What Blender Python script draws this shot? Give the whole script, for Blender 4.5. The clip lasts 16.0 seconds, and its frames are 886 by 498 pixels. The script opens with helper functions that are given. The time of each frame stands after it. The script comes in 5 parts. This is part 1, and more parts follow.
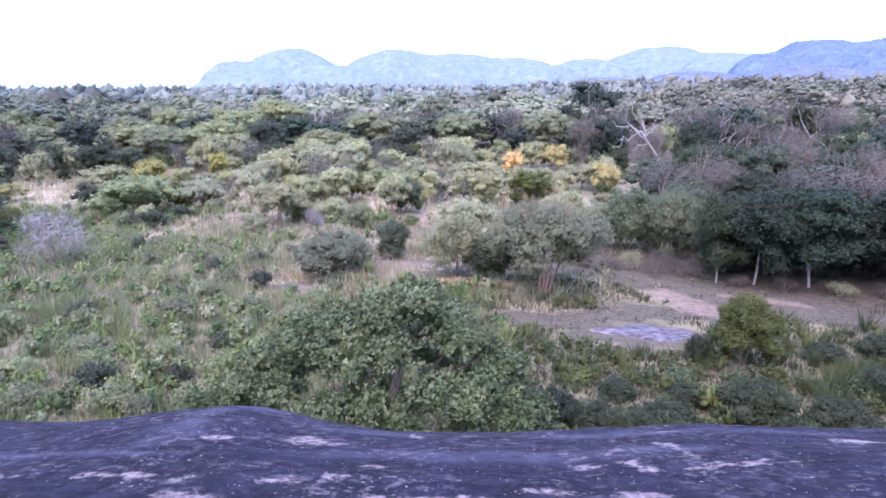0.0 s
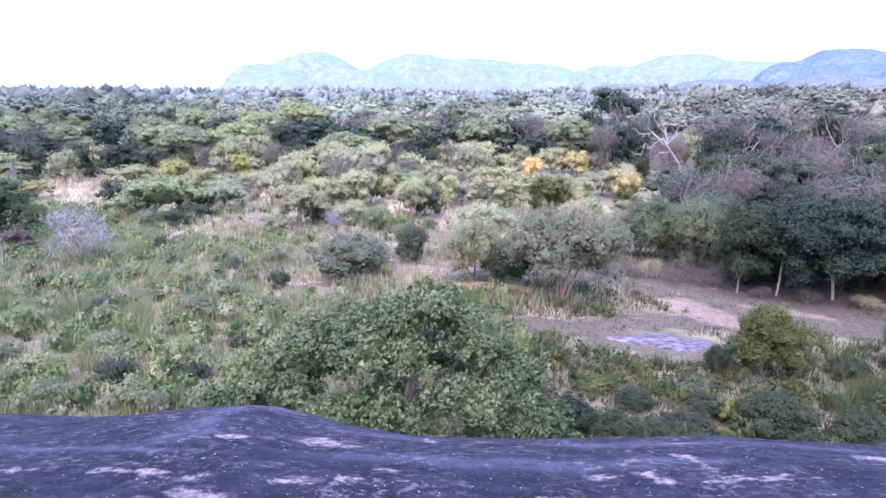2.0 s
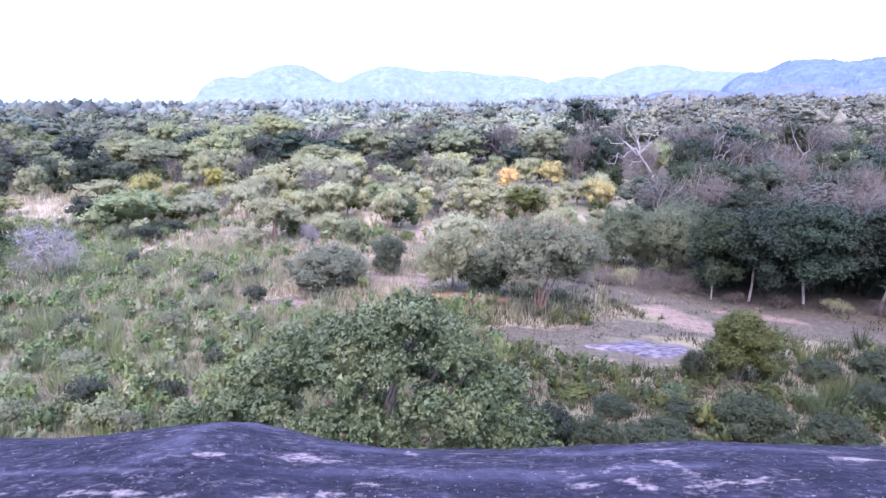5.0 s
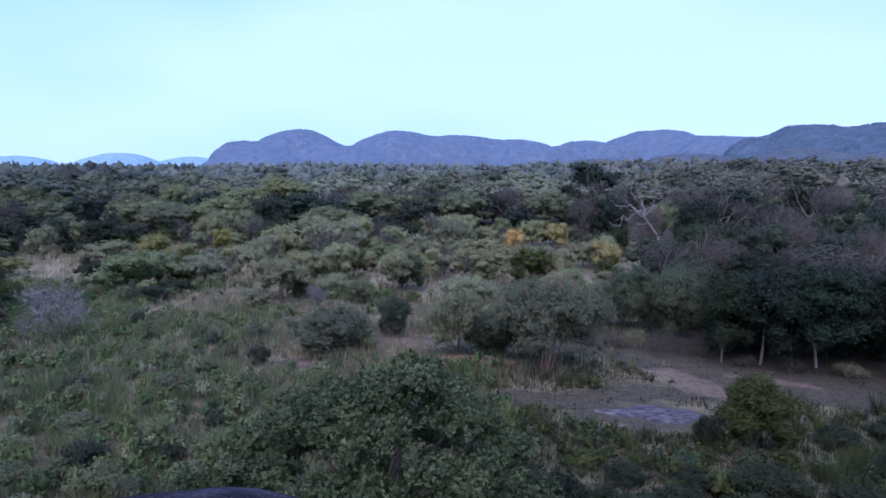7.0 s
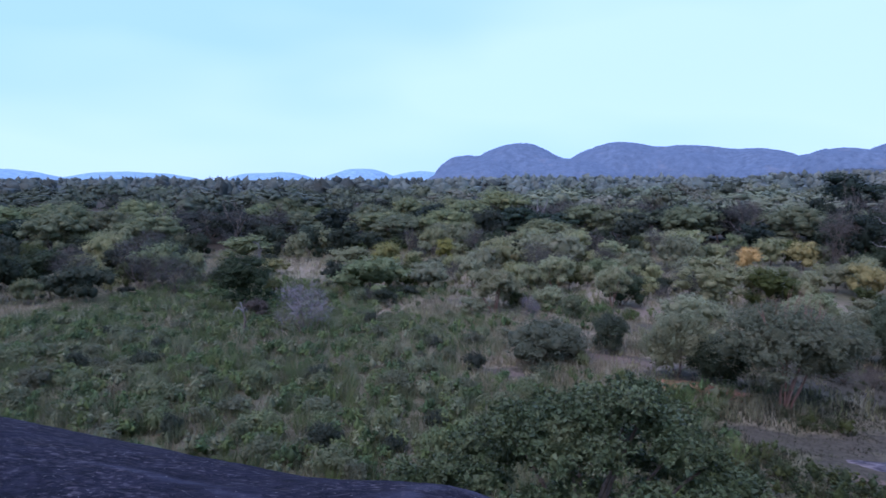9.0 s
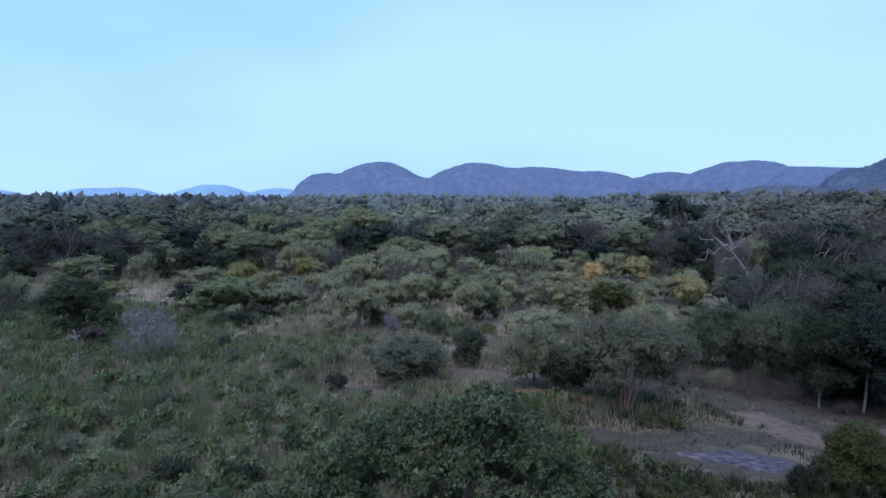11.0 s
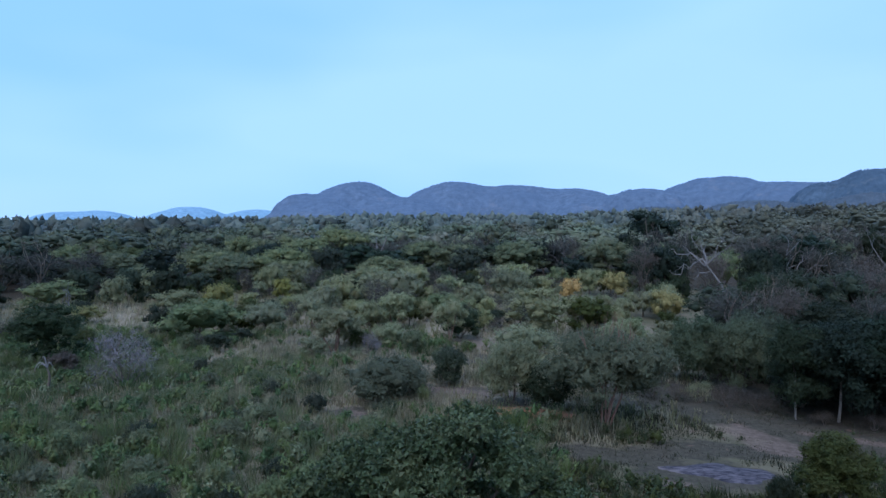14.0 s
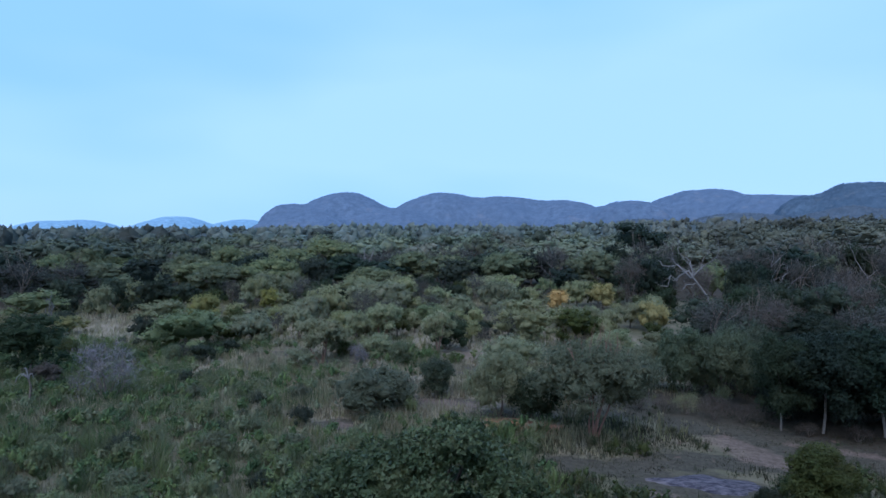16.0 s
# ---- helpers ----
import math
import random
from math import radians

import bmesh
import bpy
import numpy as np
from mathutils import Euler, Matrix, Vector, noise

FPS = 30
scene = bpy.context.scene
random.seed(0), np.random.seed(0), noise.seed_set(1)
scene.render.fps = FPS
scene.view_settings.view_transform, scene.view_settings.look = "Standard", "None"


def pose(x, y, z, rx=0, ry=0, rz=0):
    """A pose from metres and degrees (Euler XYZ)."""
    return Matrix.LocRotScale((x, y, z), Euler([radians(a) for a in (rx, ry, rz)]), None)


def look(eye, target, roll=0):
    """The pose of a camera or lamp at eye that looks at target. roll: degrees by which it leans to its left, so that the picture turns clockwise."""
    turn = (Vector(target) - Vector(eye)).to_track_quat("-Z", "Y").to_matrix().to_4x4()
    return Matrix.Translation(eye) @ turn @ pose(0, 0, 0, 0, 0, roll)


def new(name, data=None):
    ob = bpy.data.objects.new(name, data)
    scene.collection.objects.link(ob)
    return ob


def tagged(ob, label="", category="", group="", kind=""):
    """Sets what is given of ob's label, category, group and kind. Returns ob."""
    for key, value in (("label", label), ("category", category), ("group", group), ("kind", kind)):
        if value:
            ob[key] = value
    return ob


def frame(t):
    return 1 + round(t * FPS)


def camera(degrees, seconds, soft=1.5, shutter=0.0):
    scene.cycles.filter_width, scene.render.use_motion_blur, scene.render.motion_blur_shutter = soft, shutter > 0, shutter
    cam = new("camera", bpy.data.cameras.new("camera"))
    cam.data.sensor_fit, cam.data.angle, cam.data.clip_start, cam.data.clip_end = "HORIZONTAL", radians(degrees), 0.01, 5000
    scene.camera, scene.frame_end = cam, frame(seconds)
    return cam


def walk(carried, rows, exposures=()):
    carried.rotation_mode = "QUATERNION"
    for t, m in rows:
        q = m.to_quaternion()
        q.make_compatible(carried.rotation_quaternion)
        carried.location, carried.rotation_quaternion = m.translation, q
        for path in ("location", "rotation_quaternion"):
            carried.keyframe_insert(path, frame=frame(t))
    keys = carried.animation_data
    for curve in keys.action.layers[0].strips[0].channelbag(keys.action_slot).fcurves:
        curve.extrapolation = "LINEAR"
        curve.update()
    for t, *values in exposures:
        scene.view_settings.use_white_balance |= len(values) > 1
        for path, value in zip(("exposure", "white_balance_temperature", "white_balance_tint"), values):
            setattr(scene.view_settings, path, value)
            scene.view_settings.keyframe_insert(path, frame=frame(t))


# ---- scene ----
cam = camera(70.25, 16.0, 1.5, 0.6)
EYE = 14.0        # height above the plain
PATH = [
    (0, pose(-0.000, 0.000, EYE - 0.000, 75.62, -0.13, 0.03)),
    (0.5, pose(0.001, 0.039, EYE - 0.014, 74.80, -0.26, 1.41)),
    (1, pose(-0.004, 0.022, EYE - 0.017, 74.72, -0.48, 2.18)),
    (1.5, pose(-0.001, 0.016, EYE - 0.011, 75.05, -0.24, 2.37)),
    (2, pose(0.002, 0.018, EYE - 0.007, 75.99, -0.83, 1.89)),
    (2.5, pose(0.002, 0.011, EYE - 0.008, 76.33, -0.53, 1.62)),
    (3, pose(0.006, 0.014, EYE - 0.006, 76.26, -0.42, 1.12)),
    (3.5, pose(0.003, 0.010, EYE - 0.007, 76.50, -0.47, 0.72)),
    (4, pose(0.005, 0.017, EYE - 0.011, 76.65, -0.46, 0.16)),
    (4.6, pose(-0.004, 0.024, EYE - 0.014, 76.80, -0.44, -0.35)),
    (5.3, pose(-0.015, 0.032, EYE - 0.018, 77.40, -0.41, -0.30)),
    (5.9, pose(-0.024, 0.039, EYE - 0.020, 78.80, -0.39, -0.15)),
    (6.3, pose(-0.030, 0.043, EYE - 0.022, 80.30, -0.38, -0.23)),
    (6.5, pose(-0.026, 0.045, EYE - 0.027, 81.32, -0.70, -0.43)),
    (7, pose(-0.029, 0.051, EYE - 0.042, 82.61, -0.53, 0.22)),
    (7.5, pose(-0.046, 0.071, EYE - 0.051, 82.74, -0.16, 2.40)),
    (8, pose(-0.064, 0.077, EYE - 0.063, 82.70, -0.38, 6.75)),
    (8.2, pose(-0.062, 0.071, EYE - 0.059, 83.20, -0.15, 10.54)),
    (8.6, pose(-0.065, 0.044, EYE - 0.042, 83.50, -0.13, 16.30)),
    (9.2, pose(-0.069, 0.004, EYE - 0.016, 83.70, -0.10, 20.30)),
    (9.8, pose(-0.074, -0.036, EYE + 0.009, 83.75, -0.06, 18.60)),
    (10.3, pose(-0.078, -0.070, EYE + 0.030, 83.95, -0.04, 12.67)),
    (10.5, pose(-0.030, -0.071, EYE - 0.017, 84.48, -0.19, 9.23)),
    (11, pose(-0.004, -0.027, EYE - 0.052, 85.38, -0.66, 7.20)),
    (11.5, pose(0.012, -0.007, EYE - 0.065, 86.52, -0.27, 6.49)),
    (12, pose(0.018, 0.012, EYE - 0.069, 87.24, -0.01, 5.53)),
    (12.5, pose(0.034, -0.022, EYE - 0.084, 87.42, -0.00, 4.69)),
    (13, pose(0.042, -0.038, EYE - 0.095, 87.34, 0.02, 5.20)),
    (13.5, pose(0.055, -0.044, EYE - 0.089, 87.39, 0.14, 5.56)),
    (14, pose(0.043, -0.039, EYE - 0.083, 87.11, 0.10, 5.24)),
    (14.5, pose(0.028, -0.045, EYE - 0.079, 87.75, -0.25, 5.40)),
    (15, pose(0.032, -0.051, EYE - 0.078, 87.70, -0.12, 5.35)),
    (15.5, pose(0.039, -0.050, EYE - 0.079, 87.54, -0.10, 4.85)),
    (16, pose(0.043, -0.045, EYE - 0.078, 88.10, -0.17, 4.17)),
]
EXPOSURES = [
    (0, 2.5, 6420, 50),
    (0.5, 2.68, 6420, 51),
    (1.2, 2.74, 6420, 51),
    (4.2, 2.72, 6420, 51),
    (5.4, 2.62, 6420, 51),
    (6.3, 1.6, 6000, 40),
    (6.6, 1.06, 5840, 40),
    (7.0, 0.74, 5880, 40),
    (7.5, 0.68, 5880, 39),
    (8.2, 0.68, 5860, 39),
    (10.3, 0.58, 5870, 35),
    (11.0, 0.5, 5840, 29),
    (12.0, 0.39, 5700, 20),
    (16.0, 0.36, 5700, 19),
]
walk(cam, PATH, EXPOSURES)

# ---------------------------------------------------------------- world, sun
SUN_EL, SUN_AZ = radians(55), radians(200)
world = bpy.data.worlds.new("sky")
scene.world = world
world.use_nodes = True
wt = world.node_tree
for nd in list(wt.nodes):
    wt.nodes.remove(nd)
w_out = wt.nodes.new("ShaderNodeOutputWorld")
w_bg = wt.nodes.new("ShaderNodeBackground")
w_sky = wt.nodes.new("ShaderNodeTexSky")
w_sky.sky_type = "NISHITA"
w_sky.sun_disc = False
w_sky.sun_elevation, w_sky.sun_rotation = SUN_EL, SUN_AZ
w_sky.altitude, w_sky.air_density, w_sky.dust_density, w_sky.ozone_density = 100, 1.0, 0.3, 2.5
w_tc = wt.nodes.new("ShaderNodeTexCoord")
w_map = wt.nodes.new("ShaderNodeMapping")
w_map.inputs["Scale"].default_value = (1.2, 1.2, 4.0)
w_noise = wt.nodes.new("ShaderNodeTexNoise")
w_noise.inputs["Scale"].default_value = 1.7
w_noise.inputs["Detail"].default_value = 4
w_noise.inputs["Roughness"].default_value = 0.45
w_ramp = wt.nodes.new("ShaderNodeMapRange")
w_ramp.inputs["From Min"].default_value = 0.35
w_ramp.inputs["From Max"].default_value = 0.75
w_ramp.inputs["To Min"].default_value = 0.93
w_ramp.inputs["To Max"].default_value = 1.0
w_mix = wt.nodes.new("ShaderNodeMix")
w_mix.data_type = "RGBA"
w_veil = wt.nodes.new("ShaderNodeMix")                       # thin high veil of cloud, uneven
w_veil.data_type = "RGBA"
w_veil.inputs[6].default_value = (2.75, 5.4, 8.75, 1)
w_veil.inputs[7].default_value = (3.72, 6.2, 9.4, 1)
w_soft = wt.nodes.new("ShaderNodeTexNoise")
w_soft.inputs["Scale"].default_value = 0.9
w_soft.inputs["Detail"].default_value = 3
w_span = wt.nodes.new("ShaderNodeMapRange")
w_span.inputs["From Min"].default_value = 0.38
w_span.inputs["From Max"].default_value = 0.6
wt.links.new(w_map.outputs["Vector"], w_soft.inputs["Vector"])
wt.links.new(w_soft.outputs["Fac"], w_span.inputs["Value"])
wt.links.new(w_span.outputs["Result"], w_veil.inputs[0])
wt.links.new(w_veil.outputs[2], w_mix.inputs[7])
wt.links.new(w_tc.outputs["Generated"], w_map.inputs["Vector"])
wt.links.new(w_map.outputs["Vector"], w_noise.inputs["Vector"])
wt.links.new(w_noise.outputs["Fac"], w_ramp.inputs["Value"])
wt.links.new(w_ramp.outputs["Result"], w_mix.inputs[0])
wt.links.new(w_sky.outputs["Color"], w_mix.inputs[6])
wt.links.new(w_mix.outputs[2], w_bg.inputs["Color"])
w_bg.inputs["Strength"].default_value = 0.1
wt.links.new(w_bg.outputs["Background"], w_out.inputs["Surface"])

sun = new("sun", bpy.data.lights.new("sun", "SUN"))
sun.data.energy = 1.75
sun.data.angle = radians(60)
sun.data.color = (1.0, 0.97, 0.92)
sun.matrix_world = look((0, 0, 0), (-math.sin(SUN_AZ) * math.cos(SUN_EL), -math.cos(SUN_AZ) * math.cos(SUN_EL), -math.sin(SUN_EL)))


# ---------------------------------------------------------------- materials
def base_mat(name, rough=0.8, spec=0.2):
    m = bpy.data.materials.new(name)
    m.use_nodes = True
    nt = m.node_tree
    b = nt.nodes["Principled BSDF"]
    b.inputs["Roughness"].default_value = rough
    b.inputs["Specular IOR Level"].default_value = spec
    return m, nt, b


def mixer(nt, fac, a, b):
    n = nt.nodes.new("ShaderNodeMix")
    n.data_type = "RGBA"
    for sock, v in ((n.inputs[0], fac), (n.inputs[6], a), (n.inputs[7], b)):
        if isinstance(v, (int, float)):
            sock.default_value = v
        elif isinstance(v, tuple):
            sock.default_value = (*v, 1)
        else:
            nt.links.new(v, sock)
    return n.outputs[2]


def noise_fac(nt, scale, lo=0.35, hi=0.65, detail=4, stretch=None, vec=None, rough=0.55):
    n = nt.nodes.new("ShaderNodeTexNoise")
    n.inputs["Scale"].default_value = scale
    n.inputs["Detail"].default_value = detail
    n.inputs["Roughness"].default_value = rough
    if vec is None:
        vec = nt.nodes.new("ShaderNodeNewGeometry").outputs["Position"]
    if stretch:
        mp = nt.nodes.new("ShaderNodeMapping")
        mp.inputs["Scale"].default_value = stretch
        nt.links.new(vec, mp.inputs["Vector"])
        vec = mp.outputs["Vector"]
    nt.links.new(vec, n.inputs["Vector"])
    r = nt.nodes.new("ShaderNodeMapRange")
    r.inputs["From Min"].default_value = lo
    r.inputs["From Max"].default_value = hi
    nt.links.new(n.outputs["Fac"], r.inputs["Value"])
    return r.outputs["Result"]


def attr_fac(nt, name):
    a = nt.nodes.new("ShaderNodeAttribute")
    a.attribute_name = name
    return a


def mult(nt, a, b, op="MULTIPLY"):
    n = nt.nodes.new("ShaderNodeMath")
    n.operation = op
    n.use_clamp = True
    for sock, v in ((n.inputs[0], a), (n.inputs[1], b)):
        if isinstance(v, (int, float)):
            sock.default_value = v
        else:
            nt.links.new(v, sock)
    return n.outputs[0]


def bump(nt, b, height, strength, distance):
    n = nt.nodes.new("ShaderNodeBump")
    n.inputs["Strength"].default_value = strength
    n.inputs["Distance"].default_value = distance
    nt.links.new(height, n.inputs["Height"])
    nt.links.new(n.outputs["Normal"], b.inputs["Normal"])


def leaf_mat(name, c1, c2, tips=None, through_light=0.45, tinted=False, rough=0.6, spec=0.15, mottle=2.6):
    """Leaves: each leaf takes its own shade between c1 and c2, some the colour of tips; each plant its own tone."""
    m, nt, b = base_mat(name, rough, spec)
    g = nt.nodes.new("ShaderNodeNewGeometry")
    soft_mix = nt.nodes.new("ShaderNodeMapRange")
    soft_mix.inputs["To Min"].default_value, soft_mix.inputs["To Max"].default_value = 0.3, 0.7
    nt.links.new(g.outputs["Random Per Island"], soft_mix.inputs["Value"])
    col = mixer(nt, soft_mix.outputs["Result"], c1, c2)
    col = mixer(nt, mult(nt, noise_fac(nt, mottle, 0.35, 0.65, 4), 0.3), col, tuple(c * 0.8 for c in c1))
    bump(nt, b, noise_fac(nt, mottle * 4, 0.25, 0.75, 3), 0.4, 0.12 / mottle)
    if tips:
        col = mixer(nt, mult(nt, noise_fac(nt, 0.9, 0.48, 0.7), 0.55), col, tips)
    hsv = nt.nodes.new("ShaderNodeHueSaturation")
    info = nt.nodes.new("ShaderNodeObjectInfo")
    for sock, lo, hi in (("Value", 0.76, 1.16), ("Hue", 0.488, 0.512), ("Saturation", 0.85, 1.12)):
        r = nt.nodes.new("ShaderNodeMapRange")
        r.inputs["To Min"].default_value = lo
        r.inputs["To Max"].default_value = hi
        if sock == "Hue":
            w = nt.nodes.new("ShaderNodeTexWhiteNoise")
            w.noise_dimensions = "1D"
            nt.links.new(info.outputs["Random"], w.inputs["W"])
            nt.links.new(w.outputs["Value"], r.inputs["Value"])
        else:
            nt.links.new(info.outputs["Random"], r.inputs["Value"])
        nt.links.new(r.outputs["Result"], hsv.inputs[sock])
    nt.links.new(col, hsv.inputs["Color"])
    col = hsv.outputs["Color"]
    if tinted:
        mm = nt.nodes.new("ShaderNodeMix")
        mm.data_type, mm.blend_type = "RGBA", "MULTIPLY"
        mm.inputs[0].default_value = 1
        nt.links.new(col, mm.inputs[6])
        nt.links.new(attr_fac(nt, "tint").outputs["Color"], mm.inputs[7])
        col = mm.outputs[2]
    nt.links.new(col, b.inputs["Base Color"])
    tr = nt.nodes.new("ShaderNodeBsdfTranslucent")
    nt.links.new(col, tr.inputs["Color"])
    ms = nt.nodes.new("ShaderNodeMixShader")
    ms.inputs[0].default_value = through_light
    nt.links.new(b.outputs[0], ms.inputs[1])
    nt.links.new(tr.outputs[0], ms.inputs[2])
    nt.links.new(ms.outputs[0], nt.nodes["Material Output"].inputs["Surface"])
    return m


def bark_mat(name, c1, c2, scale=9.0):
    m, nt, b = base_mat(name, 0.9, 0.15)
    f = noise_fac(nt, scale, 0.3, 0.7, 6, (1, 1, 0.25))
    nt.links.new(mixer(nt, f, c1, c2), b.inputs["Base Color"])
    bump(nt, b, f, 0.6, 0.02)
    return m


M_FIG = leaf_mat("broad_leaf", (0.015, 0.027, 0.014), (0.093, 0.136, 0.058), (0.155, 0.182, 0.09), 0.26, rough=0.5, spec=0.25, mottle=4.0)
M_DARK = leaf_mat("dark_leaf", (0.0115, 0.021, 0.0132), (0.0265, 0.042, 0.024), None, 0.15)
M_THORN = leaf_mat("thorn_leaf", (0.102, 0.121, 0.0726), (0.162, 0.178, 0.104), (0.198, 0.193, 0.12))
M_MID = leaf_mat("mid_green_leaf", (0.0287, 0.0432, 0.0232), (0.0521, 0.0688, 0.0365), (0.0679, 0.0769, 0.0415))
M_OLIVE = leaf_mat("olive_leaf", (0.178, 0.197, 0.101), (0.302, 0.309, 0.162), (0.372, 0.334, 0.191))
M_SAGE = leaf_mat("sage_leaf", (0.0364, 0.0494, 0.033), (0.065, 0.0808, 0.0522), (0.0884, 0.096, 0.0618))
M_THICKET = leaf_mat("thicket_leaf", (0.072, 0.09, 0.056), (0.125, 0.15, 0.09), (0.155, 0.168, 0.1))
M_WEED = leaf_mat("weed_leaf", (0.11, 0.125, 0.07), (0.17, 0.185, 0.105), (0.2, 0.195, 0.125))
M_SHELF = leaf_mat("layered_leaf", (0.097, 0.125, 0.0674), (0.204, 0.231, 0.113), (0.388, 0.369, 0.177))
M_GREY = leaf_mat("grey_green_leaf", (0.224, 0.248, 0.132), (0.335, 0.356, 0.194), (0.375, 0.346, 0.212))
M_FRESH = leaf_mat("fresh_leaf", (0.0494, 0.0651, 0.0221), (0.0838, 0.0986, 0.0325), (0.0986, 0.0986, 0.0419))
M_FLAT = leaf_mat("feathery_leaf", (0.111, 0.143, 0.0729), (0.192, 0.218, 0.112), (0.279, 0.268, 0.146))
M_YELLOW = leaf_mat("yellow_blossom", (0.297, 0.264, 0.077), (0.506, 0.407, 0.11), (0.33, 0.308, 0.11), 0.3)
M_FADED = leaf_mat("faded_blossom", (0.15, 0.155, 0.065), (0.3, 0.27, 0.085), (0.15, 0.16, 0.075), 0.3)
M_ORANGE = leaf_mat("orange_blossom", (0.48, 0.32, 0.088), (0.64, 0.464, 0.176), None, 0.3)
M_TWIG = leaf_mat("bare_twig", (0.046, 0.0462, 0.041), (0.093, 0.0915, 0.08), None, 0.0, rough=0.9, spec=0.1)
M_LILAC = leaf_mat("lilac_twig", (0.143, 0.128, 0.135), (0.247, 0.225, 0.232), None, 0.1, rough=0.9, spec=0.1)
M_RUSSET = leaf_mat("russet_leaf", (0.085, 0.0706, 0.0595), (0.149, 0.123, 0.102), (0.102, 0.0978, 0.0723))
M_WOODS = leaf_mat("woodland_leaf", (0.13, 0.153, 0.0977), (0.186, 0.209, 0.13), None, 0.15, tinted=True)
M_GRASS = leaf_mat("grass_blade", (0.75, 0.75, 0.75), (1.0, 1.0, 1.0), None, 0.3, tinted=True, rough=0.7, mottle=1.0)
M_STEM = bark_mat("reddish_bark", (0.18, 0.1, 0.072), (0.31, 0.18, 0.135))
M_BARK = bark_mat("brown_bark", (0.09, 0.07, 0.055), (0.2, 0.165, 0.13))
M_PALE = bark_mat("pale_bark", (0.15, 0.13, 0.112), (0.29, 0.26, 0.23))
M_DEAD = bark_mat("weathered_wood", (0.135, 0.127, 0.12), (0.26, 0.243, 0.232))


def make_rock_mat():
    """Dark granite: indigo blotches, worn paler bands, broken crusts of pale lichen and small flecks."""
    m, nt, b = base_mat("dark_granite", 0.85, 0.12)
    col = mixer(nt, noise_fac(nt, 1.7, 0.3, 0.7, 8, rough=0.65), (0.0036, 0.0034, 0.0105), (0.0155, 0.0145, 0.0325))
    col = mixer(nt, mult(nt, noise_fac(nt, 6.5, 0.46, 0.68, 10, rough=0.7), 0.75), col, (0.042, 0.039, 0.066))
    col = mixer(nt, mult(nt, noise_fac(nt, 4.2, 0.52, 0.66, 10, rough=0.7), 0.85), col, (0.006, 0.0048, 0.01))
    worn = mult(nt, attr_fac(nt, "worn").outputs["Fac"], noise_fac(nt, 8.0, 0.25, 0.6, 8, rough=0.7))
    col = mixer(nt, mult(nt, worn, 0.7), col, (0.075, 0.075, 0.115))
    s = nt.nodes.new("ShaderNodeMath")
    s.operation = "ADD"
    nt.links.new(noise_fac(nt, 15, 0.3, 0.72, 12, rough=0.75), s.inputs[0])
    nt.links.new(attr_fac(nt, "crust").outputs["Fac"], s.inputs[1])
    r = nt.nodes.new("ShaderNodeMapRange")
    r.inputs["From Min"].default_value = 0.78
    r.inputs["From Max"].default_value = 1.2
    r.inputs["To Max"].default_value = 0.9
    nt.links.new(s.outputs[0], r.inputs["Value"])
    col = mixer(nt, r.outputs["Result"], col, (0.34, 0.275, 0.275))
    fleck = mult(nt, noise_fac(nt, 14, 0.52, 0.61, 8, rough=0.72), noise_fac(nt, 1.9, 0.38, 0.58, 4))
    col = mixer(nt, mult(nt, fleck, 0.55), col, (0.2, 0.165, 0.19))
    speck = mult(nt, noise_fac(nt, 38, 0.69, 0.73, 2), 0.9)
    col = mixer(nt, speck, col, (0.4, 0.36, 0.36))
    nt.links.new(col, b.inputs["Base Color"])
    bump(nt, b, noise_fac(nt, 8, 0.2, 0.8, 12, rough=0.7), 1.0, 0.09)
    return m


def make_slab_mat():
    m, nt, b = base_mat("streaked_slab", 0.8, 0.25)
    f = noise_fac(nt, 2.6, 0.42, 0.62, 12, (0.6, 1.8, 1), rough=0.75)
    col = mixer(nt, f, (0.02, 0.018, 0.028), (0.135, 0.12, 0.135))
    col = mixer(nt, attr_fac(nt, "rim").outputs["Fac"], col, (0.2, 0.165, 0.16))
    nt.links.new(col, b.inputs["Base Color"])
    bump(nt, b, noise_fac(nt, 14, 0.2, 0.8, 7), 0.6, 0.03)
    return m


